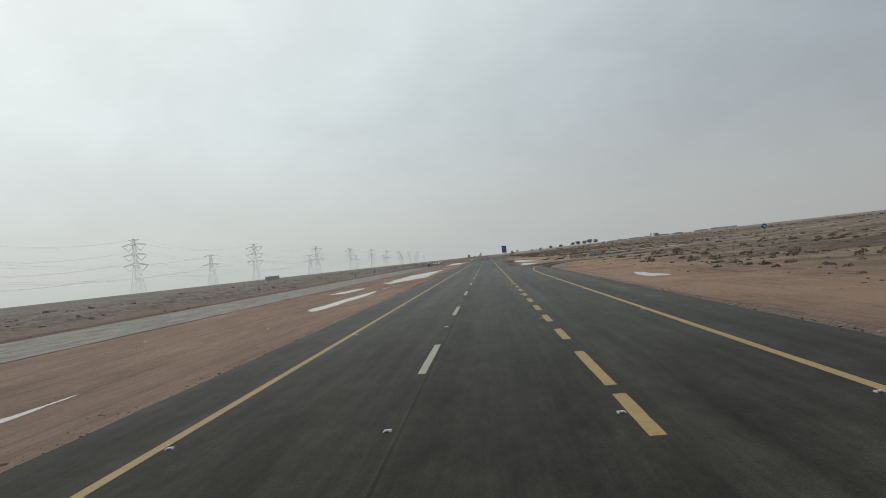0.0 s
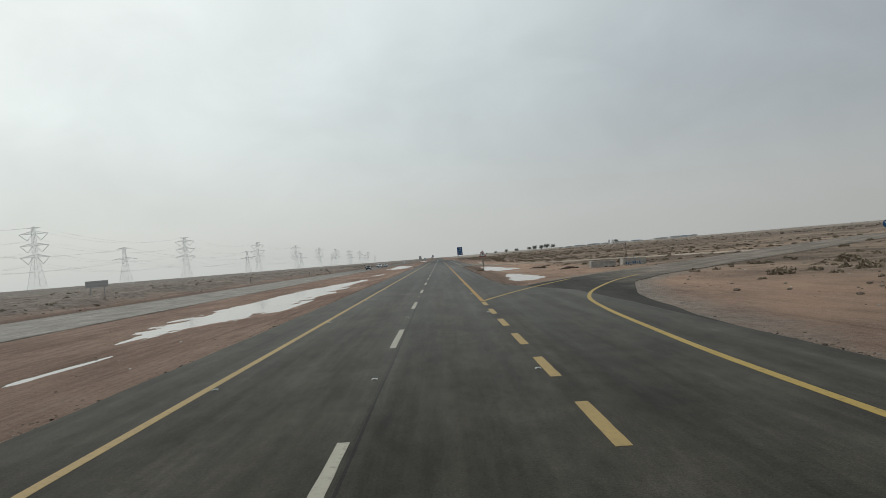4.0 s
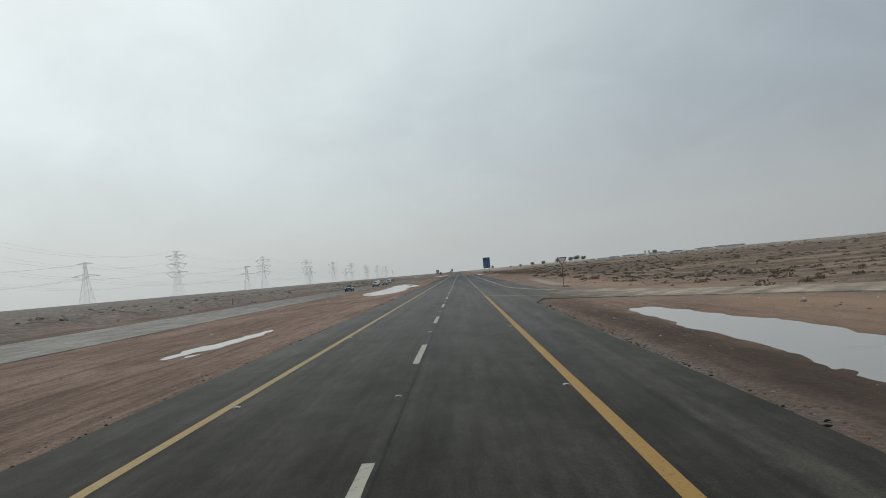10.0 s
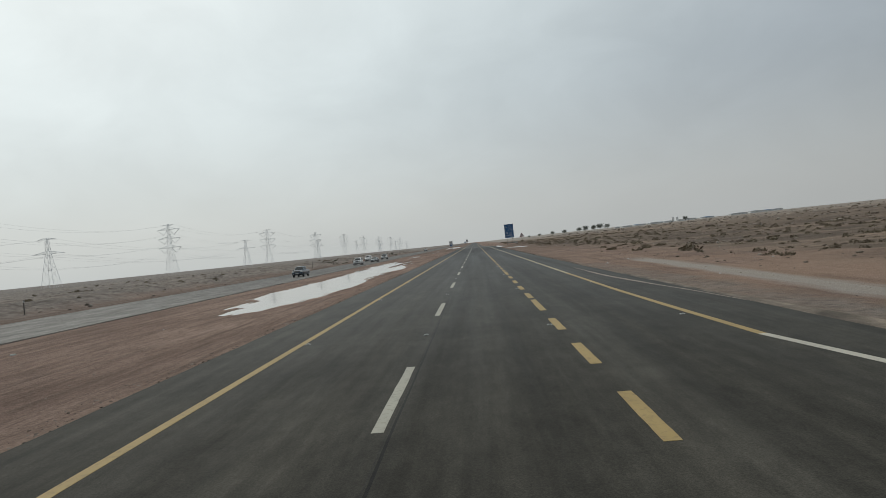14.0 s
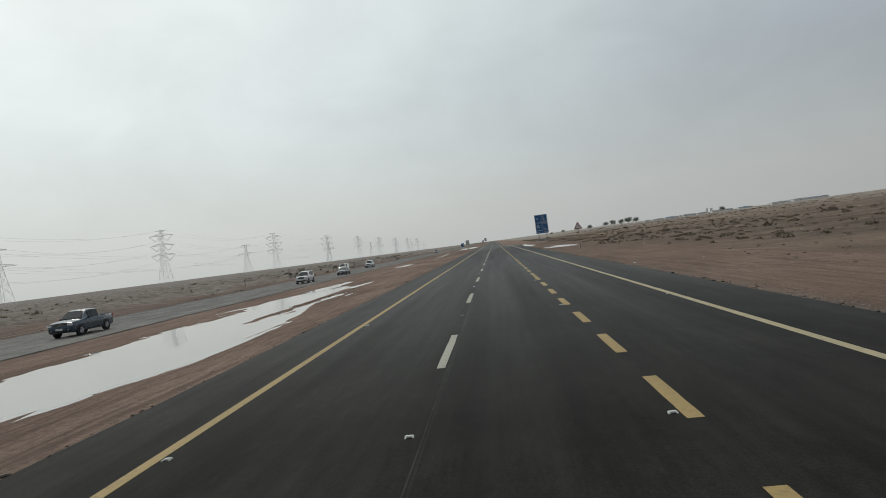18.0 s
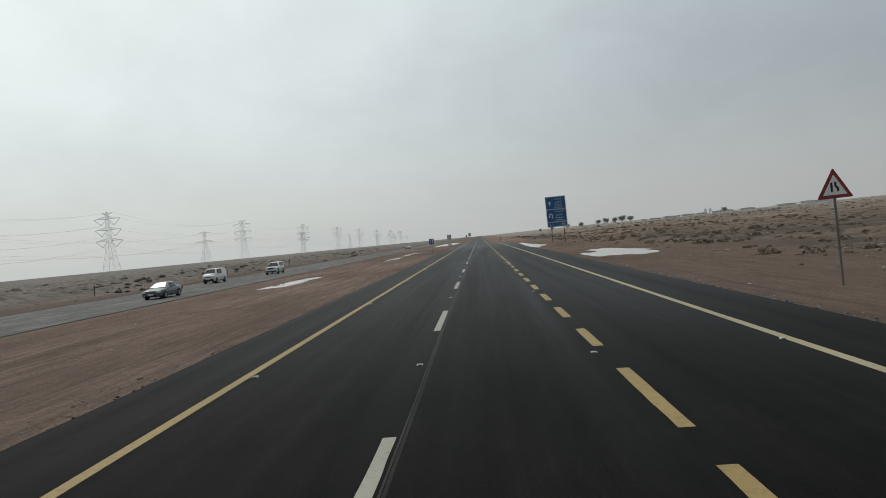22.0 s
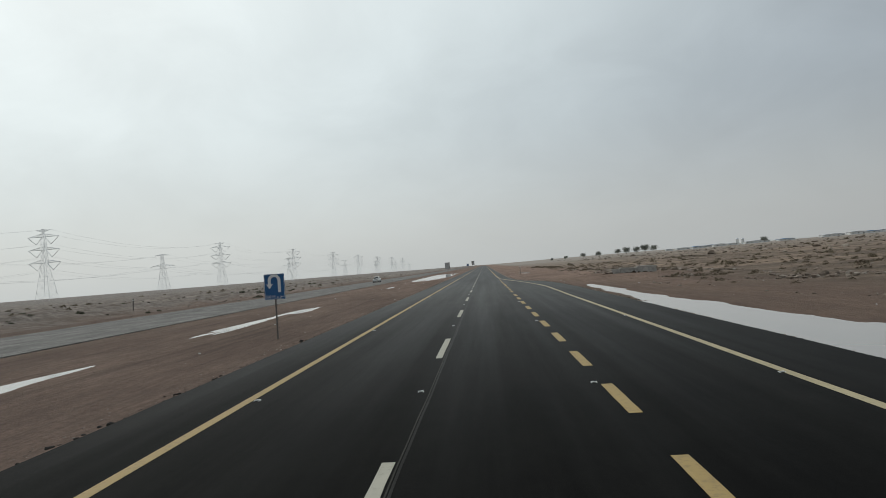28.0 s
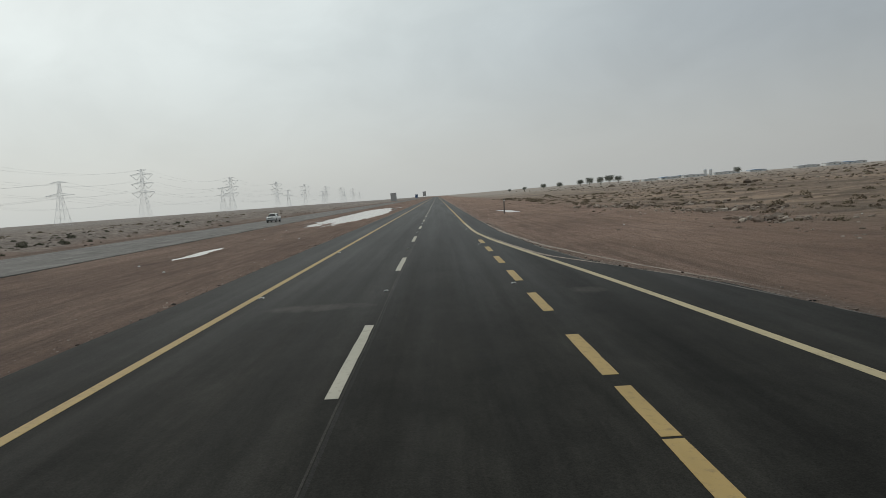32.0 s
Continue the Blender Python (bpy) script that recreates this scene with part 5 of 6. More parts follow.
def vehicle(name, label, x, y, paint, stations, wheels, wheel_r, width, glass_side, glass_front, glass_back, face, rails=False, bed=None, turn=0.0, grille_h=0.2, bumper_h=0.16):
    """A car that faces down the road. stations: (along, bottom, belt, half width, roof, roof half width), from nose to tail;
    glass_*: pairs of station numbers between which panes lie; face: heights of lamps, grille and bumper."""
    thing = empty(name, pose(x, y, float(fall(x)), 0, 0, turn), label, "car", "vehicles on the far carriageway")

    def ring(s):
        a, zb, zc, w, zt, wt = s
        return [(w * 0.86, zb), (w * 0.98, zb + 0.12), (w, (zb + zc) / 2 + 0.04), (w * 0.985, zc - 0.05), (w * 0.95, zc), (wt + 0.04, zt - 0.06) if zt > zc + 0.1 else (w * 0.8, zc + 0.02), (wt * 0.86, zt), (wt * 0.4, zt + 0.025)]

    bm = bmesh.new()
    rows = []
    for s in stations:
        half = ring(s)
        pts = half + [(-px, pz) for px, pz in half[::-1]]
        rows.append([bm.verts.new((px, s[0], pz)) for px, pz in pts])
    n = len(rows[0])
    for a, b in zip(rows, rows[1:]):
        for i in range(n):
            j = (i + 1) % n
            bm.faces.new((a[i], a[j], b[j], b[i]))
    bm.faces.new(rows[0])
    bm.faces.new(rows[-1][::-1])
    bmesh.ops.recalc_face_normals(bm, faces=bm.faces)
    body = part("body", bm, paint, thing, smooth=True)
    mod = body.modifiers.new("round", "BEVEL")
    mod.width, mod.segments, mod.limit_method, mod.angle_limit = 0.03, 2, "ANGLE", radians(32)

    def pane(quad, out, kind, proud=0.02):
        """A thin pane just outside a patch of the body."""
        c = sum((Vector(q) for q in quad), Vector()) / 4
        bm = bmesh.new()
        inner = [bm.verts.new(Vector(q) + (c - Vector(q)) * 0.08 + Vector(out) * proud) for q in quad]
        back = [bm.verts.new(Vector(q) + (c - Vector(q)) * 0.08 - Vector(out) * 0.02) for q in quad]
        bm.faces.new(inner)
        for i in range(4):
            j = (i + 1) % 4
            bm.faces.new((inner[j], inner[i], back[i], back[j]))
        bmesh.ops.recalc_face_normals(bm, faces=bm.faces)
        part(kind, bm, CAR_GLASS, thing, "dark tinted glass")

    for i, j in glass_side:
        for s in (-1, 1):
            p, q = ring(stations[i]), ring(stations[j])
            pane([(s * p[4][0], stations[i][0], p[4][1]), (s * q[4][0], stations[j][0], q[4][1]), (s * q[5][0], stations[j][0], q[5][1]), (s * p[5][0], stations[i][0], p[5][1])], (s, 0, 0.25), "side_window")
    for pair, kind, way in ((glass_front, "windscreen", (0, -0.6, 0.6)), (glass_back, "rear_window", (0, 0.7, 0.4))):
        if pair:
            i, j = pair
            p, q = ring(stations[i]), ring(stations[j])
            wi, wj = p[4][0] * 0.92 if kind == "windscreen" else q[4][0] * 0.8, q[6][0]
            if kind == "windscreen":
                pane([(-wi, stations[i][0], p[6][1]), (wi, stations[i][0], p[6][1]), (wj, stations[j][0], q[6][1]), (-wj, stations[j][0], q[6][1])], way, kind, 0.07)
            else:
                pane([(-p[6][0], stations[i][0], p[6][1]), (p[6][0], stations[i][0], p[6][1]), (wi, stations[j][0], q[6][1]), (-wi, stations[j][0], q[6][1])], way, kind, 0.07)
    for wy in wheels:
        for s in (-1, 1):
            bm = bmesh.new()
            turn_m = Matrix.Rotation(radians(90), 4, "Y")
            bmesh.ops.create_cone(bm, cap_ends=True, segments=28, radius1=wheel_r * 1.13, radius2=wheel_r * 1.13, depth=0.1, matrix=Matrix.Translation((s * (width - 0.045), wy, wheel_r * 1.05)) @ turn_m)
            part("wheel_arch", bm, TRIM, thing)
            bm = bmesh.new()
            bmesh.ops.create_cone(bm, cap_ends=True, segments=28, radius1=wheel_r, radius2=wheel_r, depth=0.24, matrix=Matrix.Translation((s * (width - 0.1), wy, wheel_r)) @ turn_m)
            bmesh.ops.bevel(bm, geom=[e for e in bm.edges if len(e.link_faces) == 2 and any(len(f.verts) > 4 for f in e.link_faces)], offset=0.035, segments=2, affect="EDGES")
            wheel = part("tyre", bm, TYRE, thing, smooth=True)
            bm = bmesh.new()
            for k in range(5):
                a = 2 * math.pi * k / 5
                beam(bm, (s * (width + 0.025), wy, wheel_r), (s * (width + 0.025), wy + wheel_r * 0.6 * math.cos(a), wheel_r + wheel_r * 0.6 * math.sin(a)), 0.045)
            bmesh.ops.create_cone(bm, cap_ends=True, segments=20, radius1=wheel_r * 0.64, radius2=wheel_r * 0.6, depth=0.03, matrix=Matrix.Translation((s * (width + 0.01), wy, wheel_r)) @ turn_m)
            part("rim", bm, RIM, wheel, "alloy rim")
    lamp_z, grille_z, bumper_z, nose = face
    for s in (-1, 1):
        bm = bmesh.new()
        box(bm, (s * (width - 0.2), nose + 0.07, lamp_z), (0.36, 0.22, 0.15), Matrix.Rotation(radians(-s * 14), 4, "Z"), 0.03)
        part("headlight", bm, LAMP, thing, "clear headlight")
        bm = bmesh.new()
        box(bm, (s * (width - 0.3), nose + 0.0, bumper_z), (0.2, 0.1, 0.1), None, 0.03)
        part("fog_light", bm, LAMP, thing)
        bm = bmesh.new()
        box(bm, (s * (width - 0.1), stations[-1][0] - 0.06, lamp_z + 0.1), (0.16, 0.2, 0.26), None, 0.03)
        part("tail_light", bm, TAIL, thing, "red tail light")
        bm = bmesh.new()
        ay = stations[glass_front[0]][0] + 0.45
        box(bm, (s * (width + 0.12), ay, stations[glass_front[0]][2] + 0.08), (0.2, 0.1, 0.15), None, 0.04)
        box(bm, (s * (width + 0.0), ay, stations[glass_front[0]][2] + 0.02), (0.14, 0.05, 0.05))
        part("side_mirror", bm, paint, thing)
        for i, j in glass_side[:2]:
            bm = bmesh.new()
            box(bm, (s * (width + 0.005), stations[j][0] - 0.14, stations[j][2] - 0.12), (0.03, 0.17, 0.03), None, 0.008)
            part("door_handle", bm, CHROME, thing, "chrome handle")
        bm = bmesh.new()
        box(bm, (s * (width - 0.01), (wheels[0] + wheels[1]) / 2, stations[3][1] + 0.05), (0.08, wheels[1] - wheels[0] - wheel_r * 2.3, 0.1), None, 0.02)
        part("sill", bm, TRIM, thing)
        if rails:
            bm = bmesh.new()
            w = stations[5][5] - 0.12
            beam(bm, (s * w, stations[5][0], stations[5][4] + 0.07), (s * w, stations[-2][0] - 0.3, stations[-2][4] + 0.06), 0.022, 8)
            part("roof_rail", bm, CHROME, thing)
    bm = bmesh.new()
    box(bm, (0, nose + 0.03, grille_z), (width * 1.0, 0.1, grille_h), None, 0.03)
    grille = part("grille", bm, TRIM, thing)
    for k in (-1, 0, 1):
        bm = bmesh.new()
        box(bm, (0, nose - 0.025, grille_z + 0.3 * grille_h * k), (width * 0.92, 0.02, 0.018))
        part("grille_bar", bm, CHROME, grille, "chrome bar")
    bm = bmesh.new()
    box(bm, (0, nose + 0.02, bumper_z - 0.02), (width * 1.7, 0.14, bumper_h), None, 0.04)
    part("lower_bumper", bm, TRIM, thing, "black lower bumper")
    bm = bmesh.new()
    box(bm, (0, nose - 0.06, bumper_z + 0.1), (0.5, 0.015, 0.12), None, 0.004)
    plate_ob = part("number_plate", bm, SIGN_WHITE, thing, "pale number plate")
    bm = bmesh.new()
    box(bm, (0, nose - 0.071, bumper_z + 0.1), (0.36, 0.004, 0.035))
    part("plate_bar", bm, TRIM, plate_ob)
    if bed:
        y0, y1, z = bed
        bm = bmesh.new()
        box(bm, (0, (y0 + y1) / 2, z + 0.012), (width * 1.6, y1 - y0, 0.02))
        part("load_bed", bm, TRIM, thing, "dark open load bed")
    return thing


SUV = [(-2.42, 0.42, 0.86, 0.8, 0.9, 0.6), (-2.34, 0.3, 1.04, 0.92, 1.08, 0.7), (-1.95, 0.28, 1.1, 0.97, 1.16, 0.75), (-1.05, 0.28, 1.14, 0.985, 1.2, 0.78), (-0.3, 0.28, 1.16, 0.985, 1.78, 0.74),
       (0.25, 0.28, 1.17, 0.985, 1.88, 0.76), (1.1, 0.28, 1.18, 0.98, 1.89, 0.76), (2.0, 0.3, 1.18, 0.97, 1.86, 0.74), (2.3, 0.34, 1.15, 0.94, 1.62, 0.74), (2.42, 0.42, 1.05, 0.9, 1.1, 0.74)]
SEDAN = [(-2.4, 0.36, 0.62, 0.76, 0.64, 0.55), (-2.3, 0.24, 0.74, 0.86, 0.77, 0.62), (-1.8, 0.2, 0.84, 0.9, 0.89, 0.68), (-1.0, 0.2, 0.92, 0.915, 0.97, 0.7), (-0.1, 0.2, 0.94, 0.915, 1.4, 0.6),
         (0.3, 0.2, 0.95, 0.915, 1.46, 0.6), (1.0, 0.2, 0.96, 0.91, 1.42, 0.58), (1.75, 0.22, 0.98, 0.9, 1.1, 0.62), (2.25, 0.28, 0.97, 0.87, 1.0, 0.62), (2.4, 0.38, 0.86, 0.8, 0.88, 0.6)]
VAN = [(-2.35, 0.4, 0.8, 0.76, 0.84, 0.6), (-2.3, 0.3, 0.98, 0.83, 1.02, 0.66), (-2.0, 0.28, 1.12, 0.845, 1.2, 0.7), (-1.72, 0.28, 1.16, 0.85, 1.36, 0.72), (-1.05, 0.28, 1.18, 0.85, 1.88, 0.68),
       (-0.7, 0.28, 1.18, 0.85, 1.96, 0.7), (0.6, 0.28, 1.18, 0.85, 1.97, 0.71), (1.9, 0.28, 1.18, 0.85, 1.96, 0.7), (2.25, 0.32, 1.16, 0.84, 1.88, 0.7), (2.36, 0.42, 1.1, 0.82, 1.2, 0.7)]
PICKUP = [(-2.6, 0.45, 0.84, 0.78, 0.88, 0.6), (-2.5, 0.34, 1.0, 0.9, 1.04, 0.68), (-2.1, 0.32, 1.08, 0.93, 1.14, 0.72), (-1.2, 0.32, 1.12, 0.94, 1.18, 0.74), (-0.55, 0.32, 1.14, 0.94, 1.7, 0.7),
          (-0.1, 0.32, 1.14, 0.94, 1.78, 0.71), (0.75, 0.32, 1.14, 0.94, 1.76, 0.7), (1.0, 0.32, 1.13, 0.94, 1.2, 0.84), (2.5, 0.36, 1.12, 0.93, 1.16, 0.84), (2.6, 0.46, 1.05, 0.9, 1.08, 0.8)]
suv = vehicle("suv", "white four-wheel-drive car with chrome grille and roof rails", -30.7, 424.0, PAINT_WHITE, SUV, (-1.5, 1.4), 0.4, 0.985, ((4, 5), (5, 6), (6, 7)), (3, 4), (7, 8), (0.92, 0.9, 0.48, -2.42), True, grille_h=0.3, bumper_h=0.2)
copy_thing(suv, pose(-33.4, 496, float(fall(-33.4)), 0, 0, 1))
vehicle("sedan", "grey green saloon car driving on the far carriageway", -30.1, 449.5, PAINT_GREY, SEDAN, (-1.45, 1.4), 0.33, 0.915, ((4, 5), (5, 6)), (3, 4), (6, 7), (0.68, 0.6, 0.36, -2.4))
vehicle("van", "white panel van with a black front bumper", -36.6, 478.8, PAINT_WHITE, VAN, (-1.45, 1.35), 0.35, 0.85, ((4, 5), (5, 6)), (3, 4), None, (0.9, 0.86, 0.5, -2.36), grille_h=0.12, bumper_h=0.36)
pickup = vehicle("pickup_truck", "dark blue double cab pickup truck", -30.5, 364.0, PAINT_BLUE, PICKUP, (-1.6, 1.55), 0.38, 0.94, ((4, 5), (5, 6)), (3, 4), (6, 7), (0.9, 0.92, 0.52, -2.6), False, (1.1, 2.45, 1.18))
vehicle("pickup_truck", "white double cab pickup truck", -33.0, 700, PAINT_WHITE, PICKUP, (-1.6, 1.55), 0.38, 0.94, ((4, 5), (5, 6)), (3, 4), (6, 7), (0.9, 0.92, 0.52, -2.6), False, (1.1, 2.45, 1.18))


# ---- concrete blocks and rubble walls ----
def concrete_block(x, y, w, d, h, turn, label, daub=False):
    thing = empty("concrete_block", pose(x, y, ground_z(x, y) - 0.13, 0, 1.5, turn), label, "concrete block", "broken concrete barriers in the desert")
    bm = bmesh.new()
    h *= 0.88
    box(bm, (0, 0, h / 2), (w, d, h), None, 0.04)
    for v in bm.verts:
        v.co += Vector((noise.noise(v.co * 2.1 + Vector((x, 0, 0))), noise.noise(v.co * 2.3), noise.noise(v.co * 1.9))) * 0.04
    part("body", bm, CONCRETE, thing)
    bm = bmesh.new()
    box(bm, (0.02 * w, 0, h + 0.06), (w * 1.03, d * 1.06, 0.12), Matrix.Rotation(radians(1.2), 4, "Y"), 0.03)
    part("cap_slab", bm, CONCRETE, thing, "thin pale slab on top")
    for k in (-0.32, 0.05, 0.3):
        bm = bmesh.new()
        beam(bm, (k * w, 0.1, h), (k * w + 0.06, 0.05, h + 0.42), 0.035, 8)
        part("lifting_bar", bm, POST, thing, "rusty lifting bar")
    if daub:
        for k in range(7):
            bm = bmesh.new()
            hh = 0.32 * h + 0.16 * h * math.sin(k * 2.3)
            box(bm, (-0.36 * w + 0.1 * w * k, -d / 2 - 0.005, h * 0.45 + 0.05 * math.sin(5.0 * k)), (0.045 * w, 0.012, hh), Matrix.Rotation(radians(24 * math.sin(k * 1.7)), 4, "Y"))
            part("sprayed_stroke", bm, SIGN_BLUE, thing, "dark blue sprayed stroke")
    return thing


concrete_block(20.0, 155.4, 3.0, 1.3, 0.85, 4, "long weathered concrete block with a capping slab")
concrete_block(24.5, 157.8, 2.9, 1.3, 1.0, 4, "weathered concrete block daubed with dark blue strokes", True)
concrete_block(15.6, 574.6, 0.95, 0.9, 0.62, -8, "broken pale concrete block in the rubble")
concrete_block(17.1, 574.9, 1.9, 0.95, 0.68, -3, "low grey weathered concrete block with a capping slab")
concrete_block(19.3, 575.1, 2.3, 1.0, 0.85, -5, "grey weathered concrete block with rusty lifting bars")


# ---- stones, scrub, spoil ----
def rock_shape(seed, flatness):
    bm = bmesh.new()
    bmesh.ops.create_icosphere(bm, subdivisions=1, radius=1.0)
    rng = random.Random(seed)
    for v in bm.verts:
        v.co *= rng.uniform(0.55, 1.3)
        v.co.z *= flatness
    verts = np.array([v.co[:] for v in bm.verts])
    faces = np.array([[w.index for w in f.verts] for f in bm.faces])
    bm.free()
    return verts, faces


ROCKS = [rock_shape(i, 0.6 + 0.08 * i) for i in range(6)]


def scatter_rocks(name, places, sizes, mat, label, category="stones", sink=0.25):
    """Many stones in one mesh; places: x and y."""
    rng = np.random.default_rng(len(places))
    vs, fs, base = [], [], 0
    for (x, y), s in zip(places, sizes):
        v, f = ROCKS[rng.integers(len(ROCKS))]
        a = rng.uniform(0, 6.283)
        c, d = math.cos(a), math.sin(a)
        q = v * s * np.array([rng.uniform(0.8, 1.25), rng.uniform(0.7, 1.1), rng.uniform(0.8, 1.3)])
        q = np.stack([q[:, 0] * c - q[:, 1] * d + x, q[:, 0] * d + q[:, 1] * c + y, q[:, 2] + ground_z(x, y) + s * 0.2 - s * sink], 1)
        vs.append(q)
        fs.append(f + base)
        base += len(v)
    ob = new(name, array_mesh(name, np.concatenate(vs), np.concatenate(fs), mat))
    return tagged(ob, label, category, kind="stuff")


def off_road(x, y):
    if 18 < x < 28 and (152 < y < 160 or 579 < y < 586):
        return False
    return not (LEFT_EDGE - 0.2 < x < right_edge(y) + 0.25 or FAR_LEFT - 0.2 < x < FAR_RIGHT + 0.2)


rng = np.random.default_rng(7)


def clear_of_side_roads(x, y):
    return side_road(x, y) < -0.3


def scatter(n, xs, ys, clump=0.0, cell=14.0, seed=1):
    """Random places off the roads; clump raises how much they gather in patches."""
    out = []
    while len(out) < n:
        x, y = rng.uniform(*xs, 4000), rng.uniform(*ys, 4000)
        keep = smooth_noise(x, y, seed, 3, cell) > clump * rng.uniform(-1, 1, 4000) + (0.25 * clump)
        for a, b in zip(x[keep] if clump else x, y[keep] if clump else y):
            if off_road(a, b) and clear_of_side_roads(a, b) and not in_pool(a, b):
                out.append((a, b))
    return out[:n]


def stone_material(name, colours, rough=0.95):
    m = material(name, colours[0], rough, spec=0.2)
    k = Nodes(m)
    ramp = k.n.new("ShaderNodeValToRGB")
    e = ramp.color_ramp.elements
    e[0].color, e[1].color = (*colours[0], 1), (*colours[-1], 1)
    for i, c in enumerate(colours[1:-1]):
        e.new((i + 1) / (len(colours) - 1)).color = (*c, 1)
    k.l.new(k.g.outputs["Random Per Island"], ramp.inputs["Fac"])
    k.colour(k.mix(k.span(k.noise(7, 5, 0.65), 0.35, 0.7, 0, 0.5), ramp.outputs["Color"], tuple(0.55 * x for x in colours[0])))
    k.bump(k.noise(18, 5), 0.5, 0.02)
    return m


PEBBLES = stone_material("roadside_gravel", [(0.15, 0.11, 0.09), (0.28, 0.22, 0.18), (0.48, 0.41, 0.35)])
BOULDERS = stone_material("pale_limestone_rubble", [(0.16, 0.125, 0.098), (0.28, 0.22, 0.175), (0.5, 0.44, 0.37)])
LITTER = plain("pale_litter", (0.6, 0.6, 0.57), 0.7)
CLODS = stone_material("dark_earth_clods", [(0.055, 0.04, 0.03), (0.1, 0.07, 0.053), (0.16, 0.112, 0.085)])

near_left = [(LEFT_EDGE - 0.15 - abs(rng.normal(0, 0.5)), rng.uniform(-2, 620)) for _ in range(6000)]
near_right = [(float(right_edge(y)) + 0.1 + abs(rng.normal(0, 0.28)), y) for y in rng.uniform(-2, 620, 10000)]
near_right = [p for p in near_right if clear_of_side_roads(*p)]
scatter_rocks("roadside_gravel", near_left + near_right, rng.gamma(1.8, 0.009, 16000) + 0.007, PEBBLES, "loose brown gravel along the asphalt edges", "gravel")
verge = scatter(2600, (-19.5, 16), (0, 640))
scatter_rocks("earth_clods", verge, rng.gamma(1.6, 0.011, 2600) + 0.008, PEBBLES, "brown clods and small stones on the graded verge")
field_right = scatter(9000, (14, 75), (0, 760), 0.7, 16.0, 2)
scatter_rocks("desert_stones", field_right, np.minimum(rng.gamma(1.3, 0.045, 9000) + 0.022, 0.22), BOULDERS, "pale limestone rubble scattered over the desert")
field_far = scatter(2600, (70, 260), (0, 1100), 0.7, 40.0, 3)
scatter_rocks("desert_stones", field_far, rng.gamma(1.6, 0.2, 2600) + 0.1, BOULDERS, "distant pale rubble across the desert plain")
BANK = stone_material("bank_rubble", [(0.08, 0.065, 0.052), (0.17, 0.14, 0.115), (0.34, 0.295, 0.25)])
field_left = scatter(4200, (-85, -42), (0, 820), 0.6, 12.0, 4)
scatter_rocks("bank_stones", field_left, np.minimum(rng.gamma(1.4, 0.055, 4200) + 0.03, 0.28), BANK, "dark stones and clods on the bank beyond the far carriageway")


CRUMBS = stone_material("asphalt_crumbs", [(0.014, 0.013, 0.012), (0.03, 0.028, 0.025), (0.07, 0.06, 0.05)])
lip = [(LEFT_EDGE + rng.normal(-0.08, 0.1), y) for y in rng.uniform(-2, 620, 3000)] + [(float(right_edge(y)) + rng.normal(0.08, 0.1), y) for y in rng.uniform(-2, 620, 3000)]
lip = [p for p in lip if clear_of_side_roads(*p)]
scatter_rocks("asphalt_crumbs", lip, rng.gamma(1.8, 0.01, 9000) + 0.008, CRUMBS, "broken black asphalt crumbs along the road edge", "gravel")
islets = [(-13.6 + 1.0 * t + rng.normal(0, 0.3), 356 + 22 * t + rng.normal(0, 0.6)) for t in rng.uniform(0, 1, 160)] + [(8.5 + rng.normal(0, 0.3), 530 + rng.normal(0, 1.6)) for _ in range(50)]
islets += [(-15.4 + rng.normal(0, 0.14), y) for y in rng.uniform(450, 464, 60)]
islets += [(9.3 + rng.normal(0, 0.9), 204 + rng.normal(0, 0.8)) for _ in range(9)]
scatter_rocks("mud_clods", islets, rng.gamma(2.0, 0.01, len(islets)) + 0.012, CLODS, "dark wet clods of mud along the pools", "clods", 0.05)
damp = [(float(right_edge(y)) + rng.uniform(0.2, 3.4), y) for y in rng.uniform(124, 178, 2600)] + [(float(right_edge(y)) + rng.uniform(0.2, 3.5), y) for y in rng.uniform(196, 226, 1800)]
damp = [p for p in damp if clear_of_side_roads(*p) and not in_pool(*p)]
scatter_rocks("verge_rubble", damp, rng.gamma(1.2, 0.0095, 4400) + 0.006, PEBBLES, "mixed stones and scraps on the muddy verge between the slip roads", "rubble")
scatter_rocks("pale_stone", [(-7.35, 253.2), (-7.4, 254.6)], [0.17, 0.11], LITTER, "pale stones lying at the asphalt edge", "stones")
litter = scatter(220, (-19, 40), (0, 640))
scatter_rocks("litter", litter, rng.uniform(0.03, 0.09, 220), LITTER, "small pale scraps of litter on the verges", "litter")


def rubble_heap(x, y, w, l, n, mat, label, biggest=0.45):
    r = random.Random(int(x * 7 + y))
    pts, sizes = [], []
    for _ in range(n):
        a, d = r.uniform(0, 6.283), r.random() ** 0.6
        pts.append((x + w * d * math.cos(a), y + l * d * math.sin(a)))
        sizes.append(min(0.33, biggest * (0.2 + r.random() ** 2) * (1.2 - d)))
    ob = scatter_rocks("rubble_heap", pts, sizes, mat, label, "rubble heap", 0.1)
    return ob


